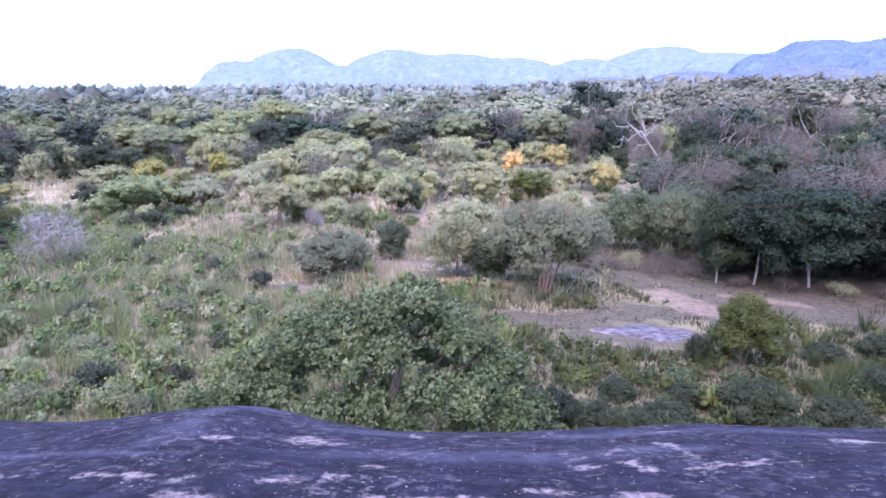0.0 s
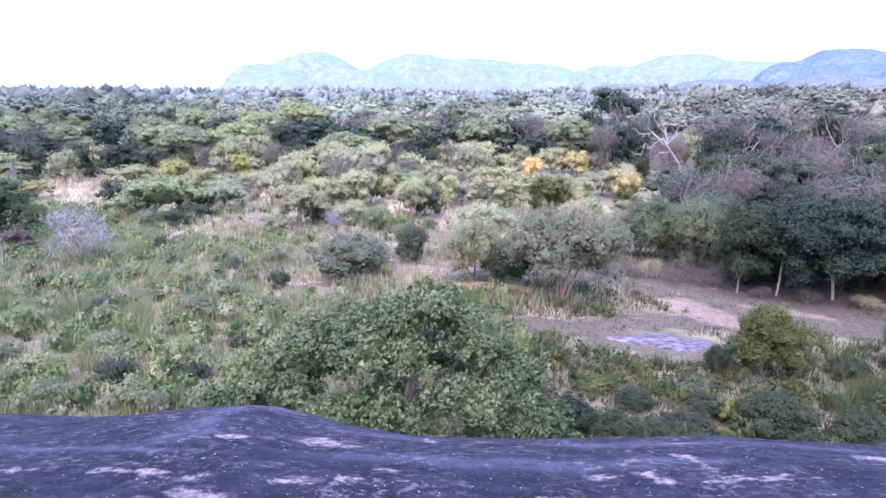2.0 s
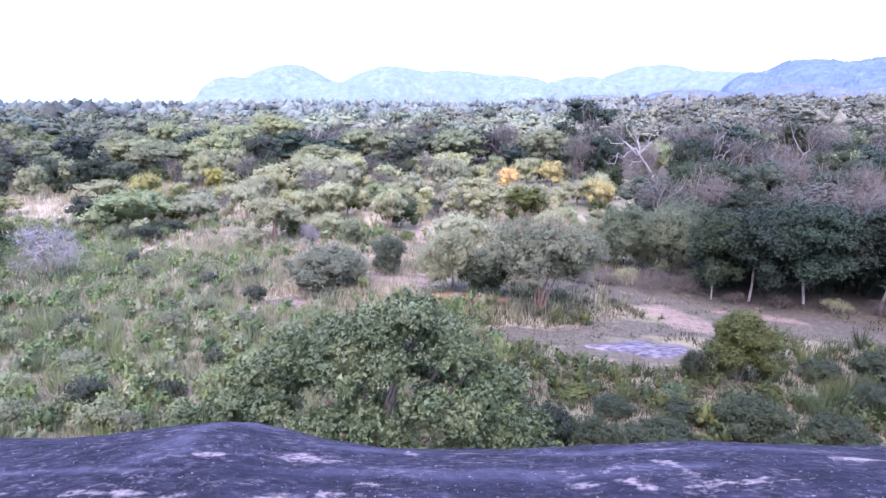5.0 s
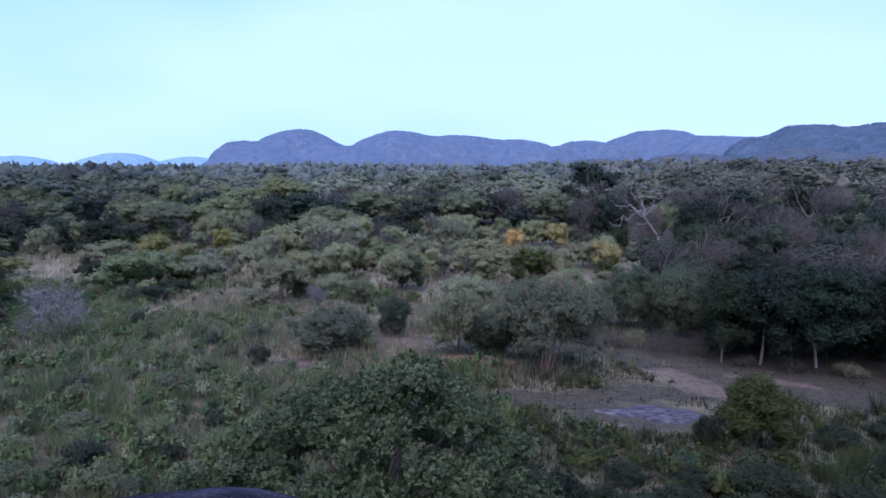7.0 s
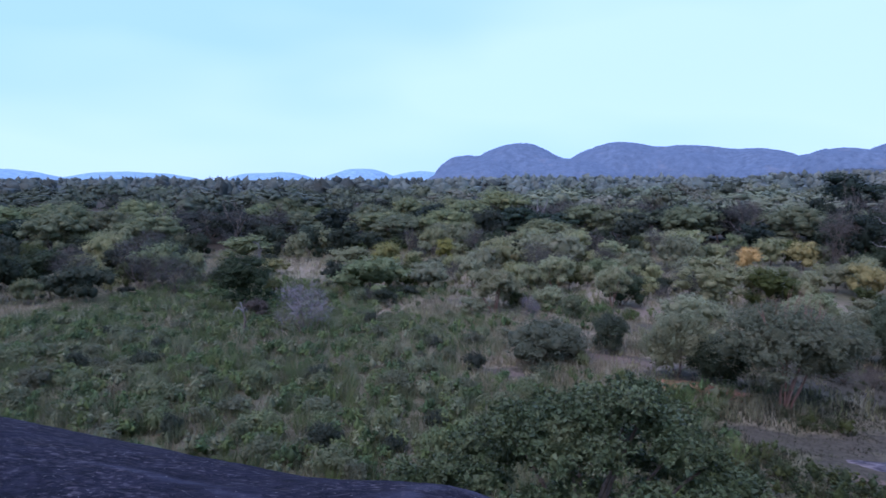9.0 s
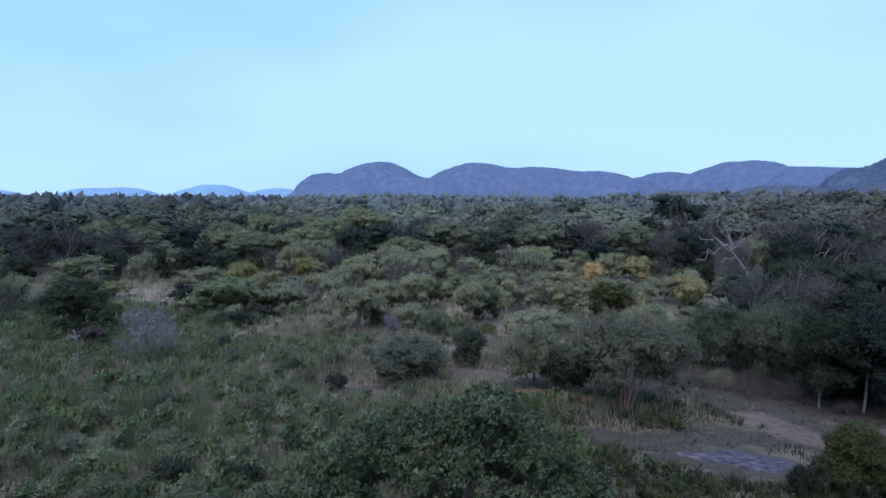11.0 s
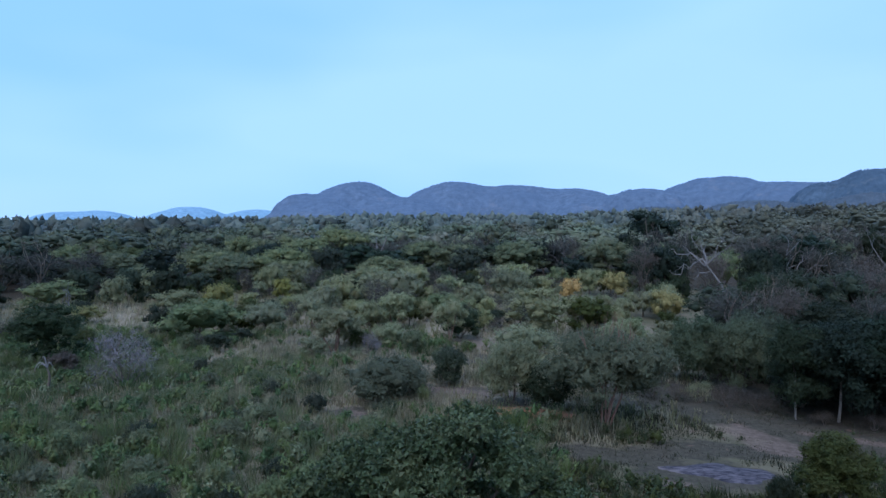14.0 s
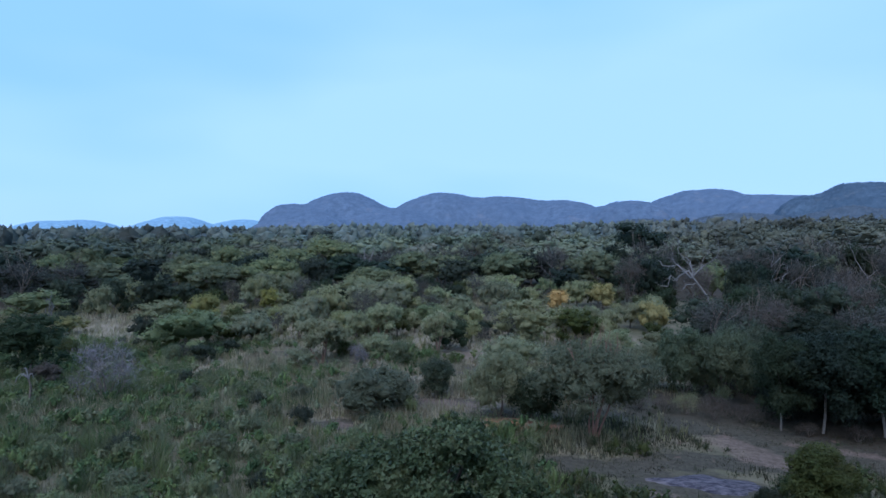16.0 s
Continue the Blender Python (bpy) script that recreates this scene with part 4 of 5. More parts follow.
plant("shrub", "bush", -33.5, 67.8, 10.5, 5.0, M_FLAT, "wide green thicket in the grassland", "bush", pick=4)
plant("shrub", "flowering_tree", -36.2, 101.5, 4.6, 4.0, M_FADED, "small tree with yellow blossom before dark trees", "tree", pick=0)
plant("shrub", "flowering_tree", -54.3, 77.8, 5.4, 2.5, M_FADED, "low bush with dull yellow blossom", "bush", pick=1)
plant("tree", "tree", -42.8, 55.6, 7.5, 6.2, M_MID, "dark round tree standing in tall grass", "tree", pick=2)
plant("shrub", "bush", -38.6, 52.0, 3.0, 2.2, M_RUSSET, "withered russet bush at the foot of a dark tree", "bush", pick=3)
plant("brush", "leafless_bush", -30.5, 48.0, 6.3, 4.9, M_LILAC, "leafless lilac-grey bush in tall grass", "bush", pick=0)
plant("brush", "leafless_bush", -12.9, 61.3, 2.8, 2.6, M_LILAC, "small leafless grey bush", "bush", pick=1)
dead_snag(-35.1, 45.4)
dead_tree(-63.2, 86.9, 4.2, -0.1, 4, "small bleached dead tree behind dark bushes", 0.7, 2, 2, 0.16)
dead_tree(-30.6, 146.8, 12.0, 0.12, 21, "thin pale dead stem above flat-topped trees", 0.25, 1, 1, 0.2)
great_dead_tree(34.0, 99.3, 19.0)
dead_tree(14.7, 144.2, 9.2, 0.05, 12, "dead tree with pale trunk and boughs above the woods", 0.8, 2, 3, 0.18)
dead_tree(70.8, 126.6, 11.5, 0.1, 13, "tall dead tree with pale boughs in the woods", 1.0, 2, 3, 0.12)
dead_tree(50.0, 112.0, 9.5, 0.2, 14, "dead tree with pale boughs in the woods", 0.9, 2, 3, 0.14)
dead_tree(46.0, 140.0, 12.5, -0.1, 15, "dead tree with pale boughs in the woods", 0.9, 2, 3, 0.14)

GW = "trees at the edge of the clearing"
plant("edge", "woodland_tree", 20.3, 44.7, 4.6, 7.0, M_MID, "tree with a straight pale trunk at the clearing's edge", "tree", GW, M_PALE, 0)
plant("edge", "woodland_tree", 22.9, 44.3, 6.5, 7.4, M_DARK, "dense dark tree with a pale trunk at the clearing's edge", "tree", GW, M_PALE, 1)
plant("edge", "woodland_tree", 26.5, 43.6, 7.0, 7.8, M_DARK, "dense dark tree with a pale trunk at the clearing's edge", "tree", GW, M_PALE, 2)
plant("edge", "woodland_tree", 31.5, 42.5, 7.5, 7.6, M_DARK, "dense dark tree with a pale trunk at the clearing's edge", "tree", GW, M_PALE, 0)
plant("edge", "woodland_tree", 37.5, 42.0, 7.5, 8.0, M_DARK, "dense dark tree with a pale trunk at the clearing's edge", "tree", GW, M_PALE, 1)
# Near-black bushes added to stand for the deep shade behind the trunks.
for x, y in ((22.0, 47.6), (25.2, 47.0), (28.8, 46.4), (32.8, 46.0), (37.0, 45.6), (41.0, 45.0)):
    plant("dense", "bush", x, y, 5.0, 3.6, M_DARK, "dark bush standing for the shade behind the trunks of the woods' edge", "bush", "undergrowth of the woods")
plant("dense", "bush", 16.4, 53.6, 5.4, 6.0, M_THICKET, "dense green thicket at the edge of the woods", "bush", pick=0)
plant("dense", "bush", 18.8, 51.0, 5.6, 6.4, M_THICKET, "dense green thicket at the edge of the woods", "bush", pick=1)
plant("dense", "bush", 13.6, 55.5, 4.8, 4.4, M_OLIVE, "dense olive thicket at the edge of the woods", "bush", pick=2)
plant("dense", "bush", 11.6, 60.0, 5.4, 4.6, M_GREY, "grey-green thicket behind the thorn tree", "bush", pick=0)
plant("dense", "bush", 21.5, 55.0, 6.4, 6.6, M_THICKET, "dense green thicket at the edge of the woods", "bush", pick=1)
plant("brush", "leafless_bush", 17.6, 47.4, 1.8, 1.5, M_TWIG, "small leafless brown bush by the track", "bush", pick=2)
plant("tree", "woodland_tree", 47.0, 205, 21, 16, M_DARK, "very large dark-crowned tree above the woods", "tree", pick=1, landmark=False)
plant("tree", "woodland_tree", 56.7, 125.5, 15, 11.5, M_DARK, "large dark-crowned tree above leafless woods", "tree", pick=2, landmark=False)
for x, y, w, h, m, lb in (
                          (-27.7, 72, 6.4, 4.0, M_GREY, "grey-green bush in dry grass"), (-18.5, 60.4, 3.5, 2.3, M_GREY, "grey-green bush in dry grass"), (1.4, 108, 7.4, 5.4, M_OLIVE, "rounded olive bush before the woods"),
                          (-47.5, 88, 8.2, 3.4, M_OLIVE, "low olive bush in dry grass"), (-67, 88, 11.5, 4.6, M_FLAT, "wide green thicket in dry grass"), (6.8, 52.0, 4.2, 2.8, M_GREY, "grey-green bush behind the thorn tree")):
    plant("shrub", "bush", x, y, w, h, m, lb, "bush", "bushes of the grassland")
for x, y, w, h, m in ((-42.8, 122, 13, 7.9, M_SHELF), (-59, 126, 11.5, 6.8, M_SHELF), (-43, 168, 17, 10.5, M_SHELF), (-9.6, 142, 12, 8.2, M_SHELF), (-67.6, 118, 13, 5.0, M_SHELF), (-24, 130, 12, 5.6, M_SHELF), (-32, 138, 12, 8.0, M_DARK), (-52, 140, 13, 8.0, M_DARK), (-78, 124, 13, 6.5, M_SHELF), (-18, 150, 12, 8.5, M_SHELF)):
    plant("shelf", "spreading_tree", x, y, w, h, m, "flat-topped tree with feathery layered foliage at the woods' edge", "tree", "trees at the woods' edge", landmark=False)

for x, y, w, h, m in THIN_TREES:
    plant("thin", "thorn_tree", x, y, w, h, m, "small grey-green thorn tree on reddish stems in dry grass", "tree", "small thorn trees of the grassland", M_STEM, turn=x * 40)

for x, y, w, h, m in ((9.9, 50.4, 2.2, 1.5, M_OLIVE), (11.8, 49.3, 2.4, 1.4, M_RUSSET), (13.4, 48.6, 1.8, 1.3, M_RUSSET), (14.9, 48.0, 2.2, 1.6, M_OLIVE), (16.6, 47.0, 2.6, 1.7, M_RUSSET), (18.3, 46.2, 2.2, 1.4, M_RUSSET), (21.6, 43.6, 1.6, 0.9, M_RUSSET), (24.2, 42.6, 1.8, 1.0, M_RUSSET), (27.6, 41.6, 2.0, 1.0, M_OLIVE), (30.5, 41.0, 2.0, 1.0, M_RUSSET)):
    plant("brush", "dry_bush", x, y, w * 1.25, h * 1.1, m, "dry brownish bush at the foot of the woods", "bush", "dry bushes at the woods' foot", landmark=False)

# bushes just beyond the rock, on the right
plant("upright", "bush", 15.75, 30.6, 3.7, 3.9, M_FRESH, "upright bright green bush beside the bare slab", "bush", "bushes below the rock", pick=0)
for x, y, w, h, m, lb, pk in ((13.4, 24.2, 3.8, 2.2, M_MID, "dark green bush below the rock", 1), (9.4, 23.6, 3.4, 1.4, M_MID, "low green bush below the rock", 2), (13.5, 30.8, 1.7, 1.7, M_MID, "small green bush beside the bare slab", 3),
                              (16.8, 24.0, 3.2, 1.4, M_MID, "low green bush below the rock", 4), (6.6, 23.4, 3.0, 1.5, M_MID, "low green bush below the rock", 0), (4.6, 23.6, 2.6, 2.2, M_DARK, "dark green bush beside the broad tree", 1), (21.5, 26.5, 4.0, 1.6, M_MID, "low green bush below the rock", 2),
                              (20.4, 31.0, 2.6, 1.0, M_MID, "low green bush by the track", 3), (23.5, 30.5, 4.0, 1.6, M_MID, "low green bush by the track", 4), (11.2, 26.4, 2.4, 0.9, M_MID, "low green bush below the rock", 1), (8.2, 27.0, 2.2, 0.9, M_MID, "low green bush below the rock", 3)):
    plant("fine", "low_bush", x, y, w, h, m, lb, "bush", "bushes below the rock", pick=pk)

# ---------------------------------------------------------------- scattered shrubs and woodland trees
g = R(101)


def scatter(count, az0, az1, d0, d1, sizes, picks, room, name, label, group, avoid=None):
    done = tries = 0
    while done < count and tries < count * 30:
        tries += 1
        az, d = radians(g.uniform(az0, az1)), math.sqrt(g.uniform(d0 * d0, d1 * d1))
        x, y = d * math.sin(az), d * math.cos(az)
        w, h = sizes(d, math.degrees(az))
        if avoid is not None and avoid(x, y):
            continue
        if any((x - a) ** 2 + (y - b) ** 2 < (room * (c + w * 0.5)) ** 2 for a, b, c in TAKEN):
            continue
        if any(d < ld and abs(az - la) < lw / ld + w * 0.4 / d and (h - 14) / d > lt for la, ld, lw, lt in LANDMARKS):
            continue
        kind, m, tone = picks[int(g.integers(len(picks)))]
        plant(kind, name if kind not in ("bare", "brush") else "leafless_" + name, x, y, w, h, m, label.format(tone), name.split("_")[-1], group, landmark=False)
        done += 1


GAPS = ((-16, -5.5, 47, 61), (-5.5, 2, 53, 71), (-23, -15, 56, 76), (-34.5, -30.5, 72, 106), (-41, -36.3, 88, 128), (4, 8, 56, 66))     # bearings and distances of open grass


def clearing(x, y):
    az, d = math.degrees(math.atan2(x, y)), math.hypot(x, y)
    if any(a < az < b and c < d < e for a, b, c, e in GAPS):
        return True
    ax, ay = np.array([x]), np.array([y])
    return mask(ax, ay, EARTH)[0] > 0.3 or mask(ax, ay, PINK)[0] > 0.2 or fractal(ax, ay, 0.11, 2, 3.0)[0] > 0.42


def left_gap(x, y):
    az, d = math.degrees(math.atan2(x, y)), math.hypot(x, y)
    return clearing(x, y) or (az < -36 and d < 80)


MIX_SHRUB = [("shrub", M_OLIVE, "olive-green"), ("shrub", M_GREY, "grey-green"), ("shrub", M_GREY, "grey-green"), ("shrub", M_OLIVE, "olive-green"), ("shrub", M_FRESH, "yellow-green"), ("brush", M_TWIG, "leafless grey"), ("shrub", M_FLAT, "green"), ("shrub", M_MID, "dark green")]
MIX_LEFT = [("shrub", M_SAGE, "dull green"), ("shrub", M_OLIVE, "olive-green"), ("shrub", M_MID, "dark green"), ("shrub", M_FLAT, "green"), ("shrub", M_SAGE, "dull green"), ("shrub", M_FRESH, "yellow-green"), ("brush", M_TWIG, "leafless grey")]
MIX_RIGHT = [("tree", M_DARK, "dark green"), ("bare", M_TWIG, "leafless grey-brown"), ("tree", M_SAGE, "dull green"), ("bare", M_TWIG, "leafless grey-brown"), ("bare", M_RUSSET, "withered russet"), ("tree", M_MID, "dark green")]
MIX_BACK = [("bare", M_TWIG, "leafless grey-brown"), ("tree", M_MID, "green"), ("bare", M_RUSSET, "withered russet"), ("tree", M_DARK, "dark green"), ("tree", M_MID, "green"), ("tree", M_FLAT, "dull green"), ("bare", M_TWIG, "leafless grey-brown")]
MIX_LINE = [("shelf", M_SHELF, "feathery green"), ("tree", M_DARK, "dark green"), ("tree", M_SAGE, "dull green"), ("shelf", M_SHELF, "feathery green"), ("bare", M_TWIG, "leafless grey")]


def shrub_size(d, az):
    w = 2.6 + 6.4 * g.random() ** 1.5
    return w, min(6.0, w * g.uniform(0.6, 1.0))


def right_size(d, az):
    w = g.uniform(5.0, 8.5)
    return w, g.uniform(6.0, 8.2) + max(0, d - 70) * 0.04


def line_size(d, az):
    w = g.uniform(8, 14.5)
    return w, g.uniform(6.2, 9.6)


scatter(26, 16.5, 44, 51, 64, lambda d, az: (g.uniform(3, 5), g.uniform(2.5, 4.5)), [("shrub", M_DARK, "dark green"), ("shrub", M_OLIVE, "olive-green"), ("brush", M_RUSSET, "withered russet")], 0.5, "shrub", "{} shrub at the foot of the woods", "shrubs of the woods' edge", lambda x, y: woods(np.array([x]), np.array([y]))[0] < 0.4)
scatter(60, 15.5, 46, 54, 92, right_size, MIX_RIGHT, 0.6, "woodland_tree", "{} tree in dense dry woods", "trees of the dry woods", lambda x, y: woods(np.array([x]), np.array([y]))[0] < 0.5)
scatter(105, 11, 46, 88, 165, right_size, MIX_BACK, 0.42, "woodland_tree", "{} tree in dense dry woods", "trees of the dry woods", lambda x, y: math.degrees(math.atan2(x, y)) < 15 and math.hypot(x, y) < 112)
scatter(185, -23, 16, 56, 124, shrub_size, MIX_SHRUB, 0.56, "shrub", "{} shrub in dry grassland", "shrubs of the grassland", clearing)
scatter(125, -60, -22, 68, 124, shrub_size, MIX_LEFT, 0.6, "shrub", "{} shrub in dry grassland", "shrubs of the grassland", left_gap)
scatter(66, -60, 14, 120, 165, line_size, MIX_LINE, 0.5, "woodland_tree", "{} tree at the woods' edge", "trees at the woods' edge")


scatter(130, -58, -7, 24, 62, lambda d, az: (g.uniform(1.0, 2.6), g.uniform(0.8, 1.7)), [("small", M_WEED, "grey-green"), ("small", M_FLAT, "green"), ("small", M_WEED, "dull green"), ("small", M_FLAT, "green"), ("small", M_SAGE, "dark green")], 0.5, "small_bush", "{} low bush standing in tall grass", "low bushes in the tall grass", clearing)
scatter(12, 4, 34, 24, 33, lambda d, az: (g.uniform(1.2, 2.4), g.uniform(0.7, 1.2)), [("small", M_MID, "dark green"), ("small", M_FRESH, "yellow-green"), ("small", M_FIG, "green")], 0.6, "small_bush", "{} low bush below the rock", "low bushes below the rock", lambda x, y: clearing(x, y) or math.hypot(x - 11.5, (y - 33.2) * 1.3) < 5)


plant("bare", "leafless_tree", 13.9, 141.5, 9.5, 10.0, M_TWIG, "leafless brown tree above the woods", "tree", landmark=False)

# ---------------------------------------------------------------- far woods
def far_woods(name, d0, d1, count, heads, leaves, size, height, tones, seed, label, core=0.5, base=0.1):
    """A belt of distant woodland: crowns of leaf clumps, joined."""
    rg = R(seed)
    az = np.radians(rg.uniform(-62, 52, count))
    d = d0 + (d1 - d0) * rg.random(count) ** 1.3
    x, y = d * np.sin(az), d * np.cos(az)
    h = height[0] + (height[1] - height[0]) * rg.random(count) ** 2.2
    h = h * (1 + 0.35 * fractal(x, y, 0.02, 3, seed))
    w = h * rg.uniform(1.0, 2.3, count)
    z = ground_z(x, y)
    shapes = []
    for k in range(6):
        lb = dome_lobes(R(seed + 50 + k), 1.0, 1.0, heads, base, 0.75)
        shapes.append(join([cores(R(seed + 70 + k), lb, core, 3, 5, 0.3, True), sprigs(R(seed + 1 + k), lb, leaves // 4, 4, size, shell=0.2, low=0.05, aspect=0.8, tri=True)]))
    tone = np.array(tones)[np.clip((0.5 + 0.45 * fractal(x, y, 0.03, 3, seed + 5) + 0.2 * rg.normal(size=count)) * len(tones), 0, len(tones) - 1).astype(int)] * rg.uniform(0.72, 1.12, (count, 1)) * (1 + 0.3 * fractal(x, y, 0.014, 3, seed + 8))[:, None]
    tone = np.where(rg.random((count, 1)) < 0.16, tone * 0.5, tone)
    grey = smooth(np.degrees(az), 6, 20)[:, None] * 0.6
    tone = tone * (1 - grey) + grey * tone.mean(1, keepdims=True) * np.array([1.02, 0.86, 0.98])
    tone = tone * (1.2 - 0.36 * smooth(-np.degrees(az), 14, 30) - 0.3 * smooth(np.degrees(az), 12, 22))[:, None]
    V, C, Q, off = [], [], [], 0
    for i in range(count):
        s, q = shapes[i % 6]
        Q.append(q + off)
        off += len(s)
        a = rg.uniform(0, 6.28)
        c, sn = math.cos(a), math.sin(a)
        V.append(np.stack([x[i] + w[i] * (s[:, 0] * c - s[:, 1] * sn), y[i] + w[i] * (s[:, 0] * sn + s[:, 1] * c), z[i] + h[i] * s[:, 2]], 1))
        C.append(np.broadcast_to(tone[i], (len(s), 3)))
    V, C = np.concatenate(V), np.concatenate(C)
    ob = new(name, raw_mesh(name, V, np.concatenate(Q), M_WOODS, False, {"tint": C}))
    return tagged(ob, label, "woods", kind="stuff")


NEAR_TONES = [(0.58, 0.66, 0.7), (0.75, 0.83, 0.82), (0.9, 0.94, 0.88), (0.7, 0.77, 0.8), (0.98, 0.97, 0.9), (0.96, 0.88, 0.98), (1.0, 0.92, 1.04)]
# Distance haze is put into these leaf tones as extra blue.
FAR_HAZE_TONES = [(0.84, 0.92, 1.14), (0.9, 0.96, 1.2), (0.97, 1.0, 1.25), (0.78, 0.87, 1.1)]
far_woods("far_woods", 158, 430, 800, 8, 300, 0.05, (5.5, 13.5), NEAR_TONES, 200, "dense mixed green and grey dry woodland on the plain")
far_woods("distant_woods", 410, 1900, 2600, 2, 44, 0.075, (4.5, 13.0), FAR_HAZE_TONES, 300, "distant hazy woodland on the plain", 1.0, -0.3)


# ---------------------------------------------------------------- grass
def grass(name, count, region, blades, height, width, seed, label, palette, patch=0.16, dry_keep=1.0):
    rg = R(seed)
    x0, x1, y0, y1 = region
    x, y = rg.uniform(x0, x1, count * 3), rg.uniform(y0, y1, count * 3)
    bare = np.maximum(np.maximum(mask(x, y, EARTH), mask(x, y, PINK) * 1.3), mask(x, y, RED)) + 0.35 * fractal(x, y, 1.2, 3)
    keep = (rg.random(len(x)) > np.minimum(bare * 1.2, 0.68 + 0.29 * mask(x, y, PINK))) & (woods(x, y) < rg.uniform(0.3, 1.2, len(x))) & (np.hypot(x, y) < 128) & (np.abs(np.degrees(np.arctan2(x, y)) + 6.5) < 54) & (np.hypot(x - 11.5, (y - 34.4) * 1.7) > 3.9)
    keep &= (rg.random(len(x)) > (1 - dry_keep) * mask(x, y, DRY)) & (mask(x, y, RED) < 0.3)
    x, y = x[keep][:count], y[keep][:count]
    n = len(x)
    field = fractal(x, y, patch, 4, 1.7) + rg.normal(size=n) * 0.3
    pal = np.array(palette)
    k = np.clip(((field + 0.9) / 1.8 * len(pal)).astype(int), 0, len(pal) - 1)
    tone = pal[k] * rg.uniform(0.65, 1.5, (n, 1))
    tall = (1 - 0.6 * np.clip(bare[keep][:count], 0, 1)) * rg.uniform(0.45, 1.2, n) * (1 + 0.45 * fractal(x, y, 0.55, 3, 4.0))
    z = ground_z(x, y)
    X, Y, Zb = (np.repeat(v, blades) for v in (x, y, z))
    N = len(X)
    a, lean = rg.uniform(0, 2 * math.pi, N), rg.uniform(0.05, 0.55, N)
    hgt = np.repeat(tall, blades) * height * rg.uniform(0.6, 1.15, N)
    bx, by = X + rg.normal(size=N) * 0.27, Y + rg.normal(size=N) * 0.27
    tx, ty = bx + np.cos(a) * lean * hgt, by + np.sin(a) * lean * hgt
    f = rg.uniform(0, math.pi, N)
    wx, wy = np.cos(f) * width * 0.5, np.sin(f) * width * 0.5
    V = np.stack([np.stack([bx - wx, by - wy, Zb - 0.05], 1), np.stack([bx + wx, by + wy, Zb - 0.05], 1), np.stack([tx, ty, Zb + hgt], 1)], 1).reshape(-1, 3)
    C = np.repeat(np.repeat(tone, blades, 0), 3, 0)
    ob = new(name, raw_mesh(name, V, np.arange(3 * N).reshape(N, 3), M_GRASS, False, {"tint": C}))
    return tagged(ob, label, "grass", kind="stuff")


LEFT_PAL = [(0.075, 0.098, 0.05), (0.11, 0.13, 0.064), (0.165, 0.175, 0.088), (0.225, 0.212, 0.126), (0.29, 0.25, 0.172)]
# The woods' shade is put into this palette: far darker than the left one.
RIGHT_SHADE_PAL = [(0.0394, 0.0449, 0.0272), (0.049, 0.053, 0.0313), (0.0612, 0.0612, 0.0381), (0.08, 0.0707, 0.0517)]
MID_PAL = [(0.192, 0.204, 0.096), (0.276, 0.264, 0.138), (0.36, 0.318, 0.204), (0.444, 0.378, 0.264)]
grass("tall_grass", 6800, (-62, 4, 15, 58), 16, 0.85, 0.045, 1, "tall green and straw-coloured grass below the rock", LEFT_PAL, 0.5, dry_keep=0.2)
grass("clearing_grass", 3400, (2, 40, 17, 56), 15, 0.38, 0.05, 2, "yellow-green grass round the clearing", RIGHT_SHADE_PAL, 0.3)
grass("dry_grass", 8500, (-110, 16, 42, 125), 7, 0.9, 0.1, 3, "dry pale grass between the shrubs", MID_PAL)


grass("straw_grass", 3200, (-26, 8, 39, 68), 10, 0.8, 0.08, 5, "pale straw grass on the open rise", [(0.25, 0.24, 0.14), (0.31, 0.285, 0.18), (0.38, 0.335, 0.23), (0.43, 0.37, 0.27)], 0.3)


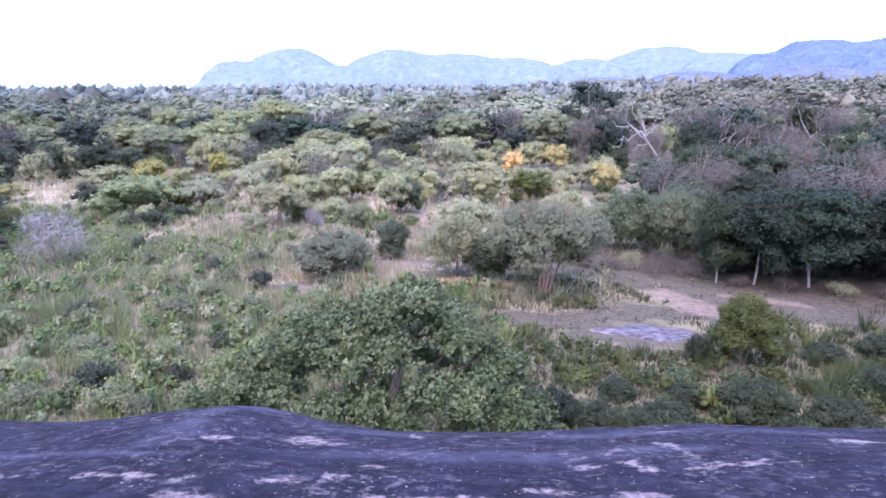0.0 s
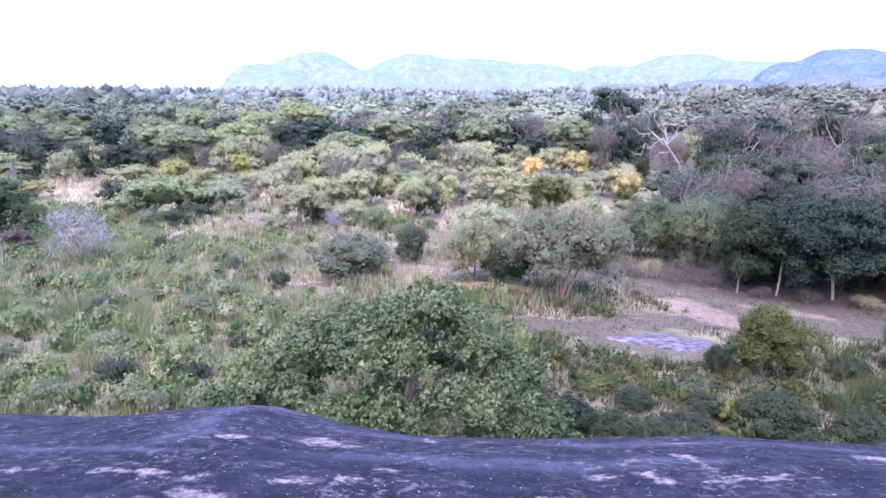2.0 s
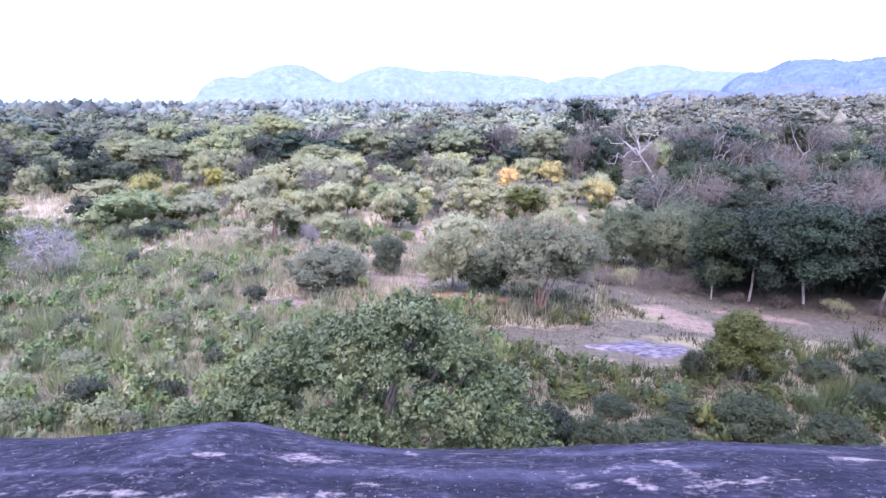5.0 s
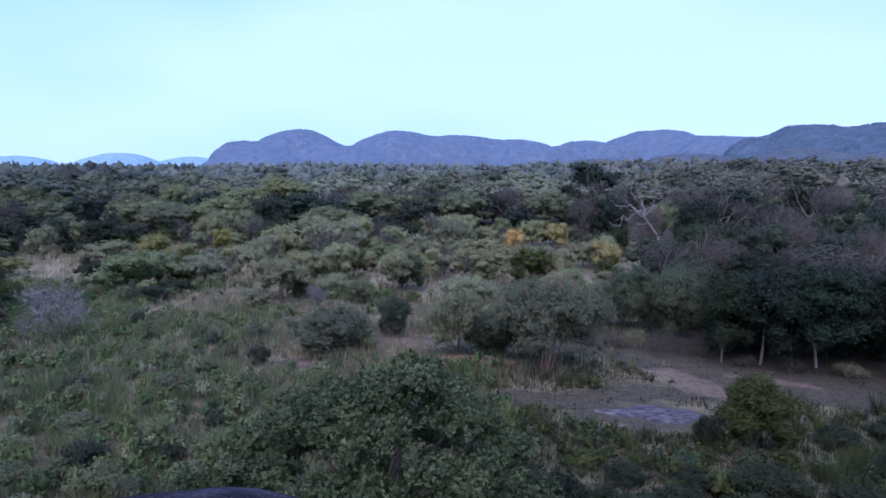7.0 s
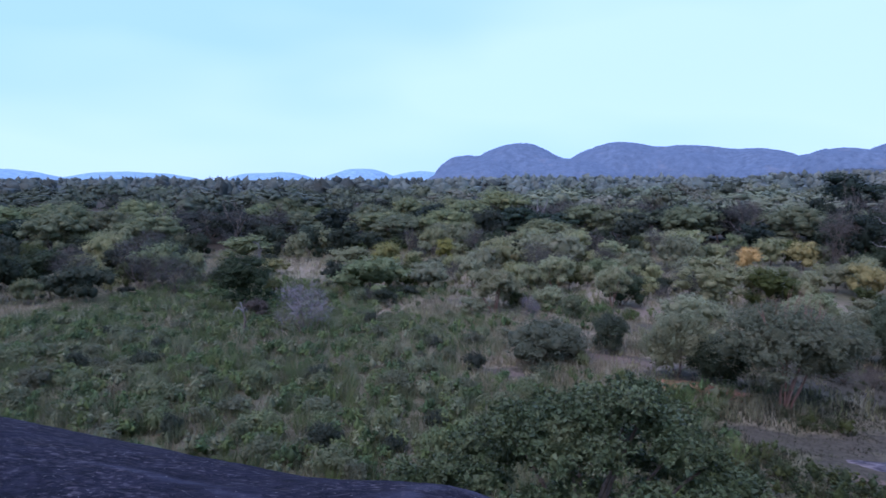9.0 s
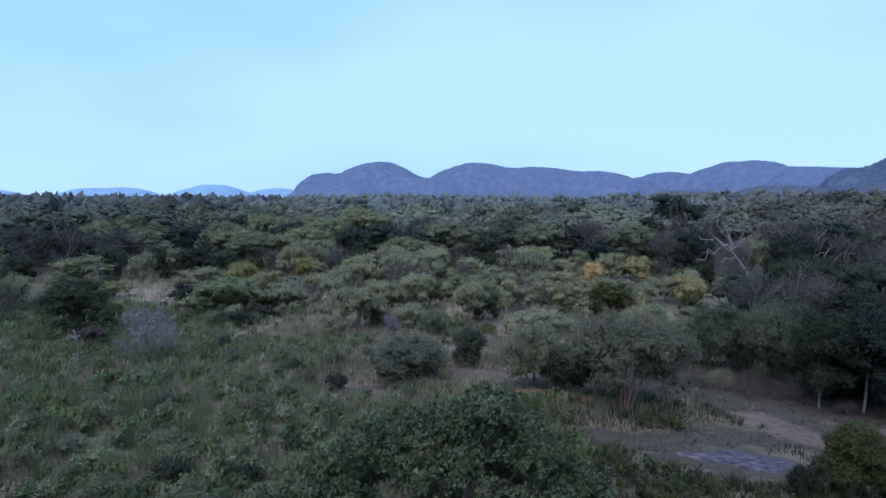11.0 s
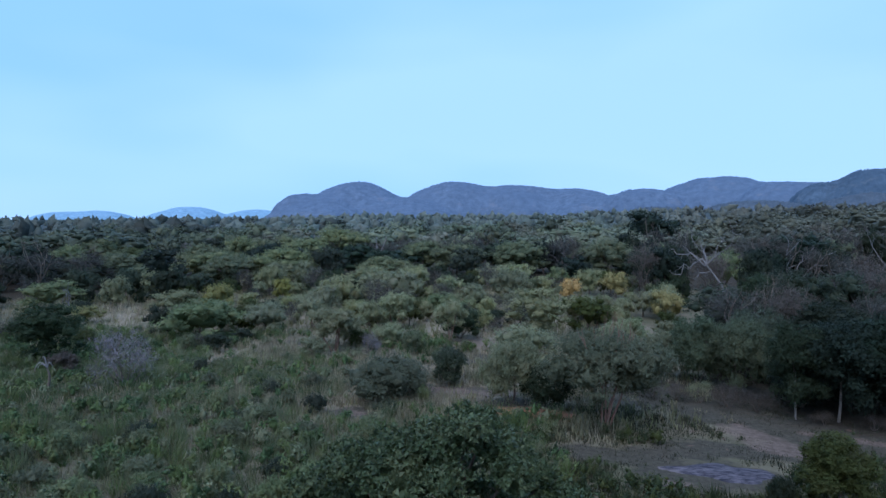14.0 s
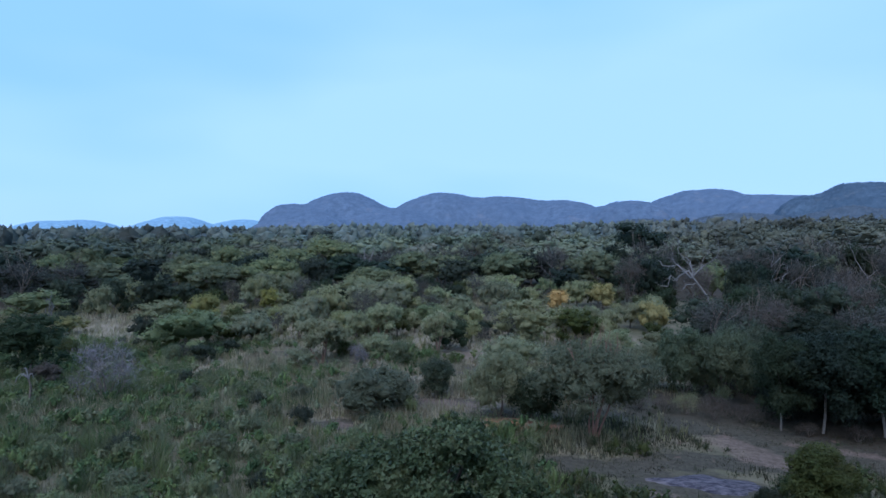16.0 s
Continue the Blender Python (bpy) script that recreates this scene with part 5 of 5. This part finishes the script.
def herbs(name, count, region, seed, label, pal, patch, size=(0.8, 2.2), thin=-0.35, bare=0.5):
    """Low leafy weeds and tufts standing among the grass, alike ones in patches."""
    rg = R(seed)
    x0, x1, y0, y1 = region
    x, y = rg.uniform(x0, x1, count * 2), rg.uniform(y0, y1, count * 2)
    open_ground = np.maximum(np.maximum(mask(x, y, EARTH), mask(x, y, PINK)), mask(x, y, RED))
    keep = (open_ground < rg.uniform(0.15, bare, len(x))) & (np.abs(np.degrees(np.arctan2(x, y)) + 6.5) < 53) & (woods(x, y) < 0.5) & (fractal(x, y, 0.4, 3, 5.0) + 0.25 * rg.normal(size=len(x)) > thin) & (np.hypot(x - 11.5, (y - 34.4) * 1.7) > 4.0) & (mask(x, y, DRY) < rg.uniform(0.1, 1.15, len(x)))
    x, y = x[keep][:count], y[keep][:count]
    z = ground_z(x, y)
    def leafy(k, heads, leaves, size):
        lb = dome_lobes(R(seed + 9 + k), 1, 1, heads, 0.0)
        return join([cores(R(seed + 40 + k), lb[:4], 0.66, 2, 5, 0.25, True), sprigs(R(seed + k), lb, leaves, 4, size, shell=0.4, upward=1.0, fan=(0.3, 1.3), aspect=0.6, tri=True)])

    def plume(k, blades):
        gg = R(seed + 20 + k)
        a, r = gg.uniform(0, 6.28, blades), 0.12 * np.sqrt(gg.random(blades))
        out = gg.uniform(0.05, 0.6, blades)
        h = gg.uniform(0.65, 1.3, blades)
        f = gg.uniform(0, 3.14, blades)
        wd = np.stack([np.cos(f), np.sin(f), np.zeros(blades)], 1) * gg.uniform(0.009, 0.02, (blades, 1))
        foot = np.stack([r * np.cos(a), r * np.sin(a), np.zeros(blades)], 1)
        tip = np.stack([(r + out) * np.cos(a), (r + out) * np.sin(a), h], 1)
        return np.stack([foot - wd, foot + wd, tip], 1).reshape(-1, 3), np.arange(3 * blades).reshape(-1, 3)

    shapes = [leafy(0, 8, 20, 0.1), plume(0, 54), leafy(1, 10, 22, 0.09), plume(1, 60), leafy(2, 7, 20, 0.105), plume(2, 46), leafy(3, 9, 20, 0.1)]
    pal = np.array(pal)
    tone = pal[np.clip((0.5 + 0.55 * fractal(x, y, patch, 3, seed) + 0.32 * rg.normal(size=len(x))) * len(pal), 0, len(pal) - 1).astype(int)] * rg.uniform(0.75, 1.25, (len(x), 1))
    kind = np.clip((0.5 + 0.6 * fractal(x, y, patch, 3, seed) + 0.22 * rg.normal(size=len(x))) * 7, 0, 6).astype(int)
    order = (0, 2, 4, 6, 1, 3, 5, 1)
    V, C, Q, off = [], [], [], 0
    for i in range(len(x)):
        (s, q), a = shapes[order[kind[i] if rg.random() < 0.8 else int(rg.integers(8))]], rg.uniform(0, 6.28)
        w = rg.uniform(*size)
        h = w * rg.uniform(0.6, 0.95)
        c, sn = math.cos(a), math.sin(a)
        V.append(np.stack([x[i] + w * (s[:, 0] * c - s[:, 1] * sn), y[i] + w * (s[:, 0] * sn + s[:, 1] * c), z[i] + h * s[:, 2]], 1))
        C.append(np.broadcast_to(tone[i], (len(s), 3)))
        Q.append(q + off)
        off += len(s)
    V, C = np.concatenate(V), np.concatenate(C)
    ob = new(name, raw_mesh(name, V, np.concatenate(Q), M_WOODS, False, {"tint": C}))
    return tagged(ob, label, "weeds", kind="stuff")


WEEDS_LEFT = [(0.4, 0.58, 0.36), (0.52, 0.72, 0.42), (0.72, 0.88, 0.46), (0.86, 0.94, 0.56), (0.96, 1.0, 0.84), (1.18, 1.12, 0.98)]
# Weeds on the right: shade from the woods is mixed into their tints.
WEEDS_RIGHT_SHADE = [(0.189, 0.237, 0.174), (0.279, 0.321, 0.189), (0.376, 0.39, 0.209), (0.237, 0.293, 0.209)]
herbs("tall_weeds", 4700, (-60, 4, 17, 72), 400, "leafy green weeds among tall grass", WEEDS_LEFT, 0.75, (0.65, 1.6), -0.6)
herbs("clearing_weeds", 620, (2, 36, 18, 40), 430, "leafy yellow-green weeds below the rock", WEEDS_RIGHT_SHADE, 0.35, (0.6, 1.6))
herbs("clearing_herbs", 1900, (3, 34, 27, 52), 460, "short dull green herbs over the clearing", [(0.32, 0.36, 0.26), (0.42, 0.44, 0.32), (0.4, 0.42, 0.31), (0.56, 0.5, 0.42)], 0.3, (0.22, 0.7), 0.02, 0.75)
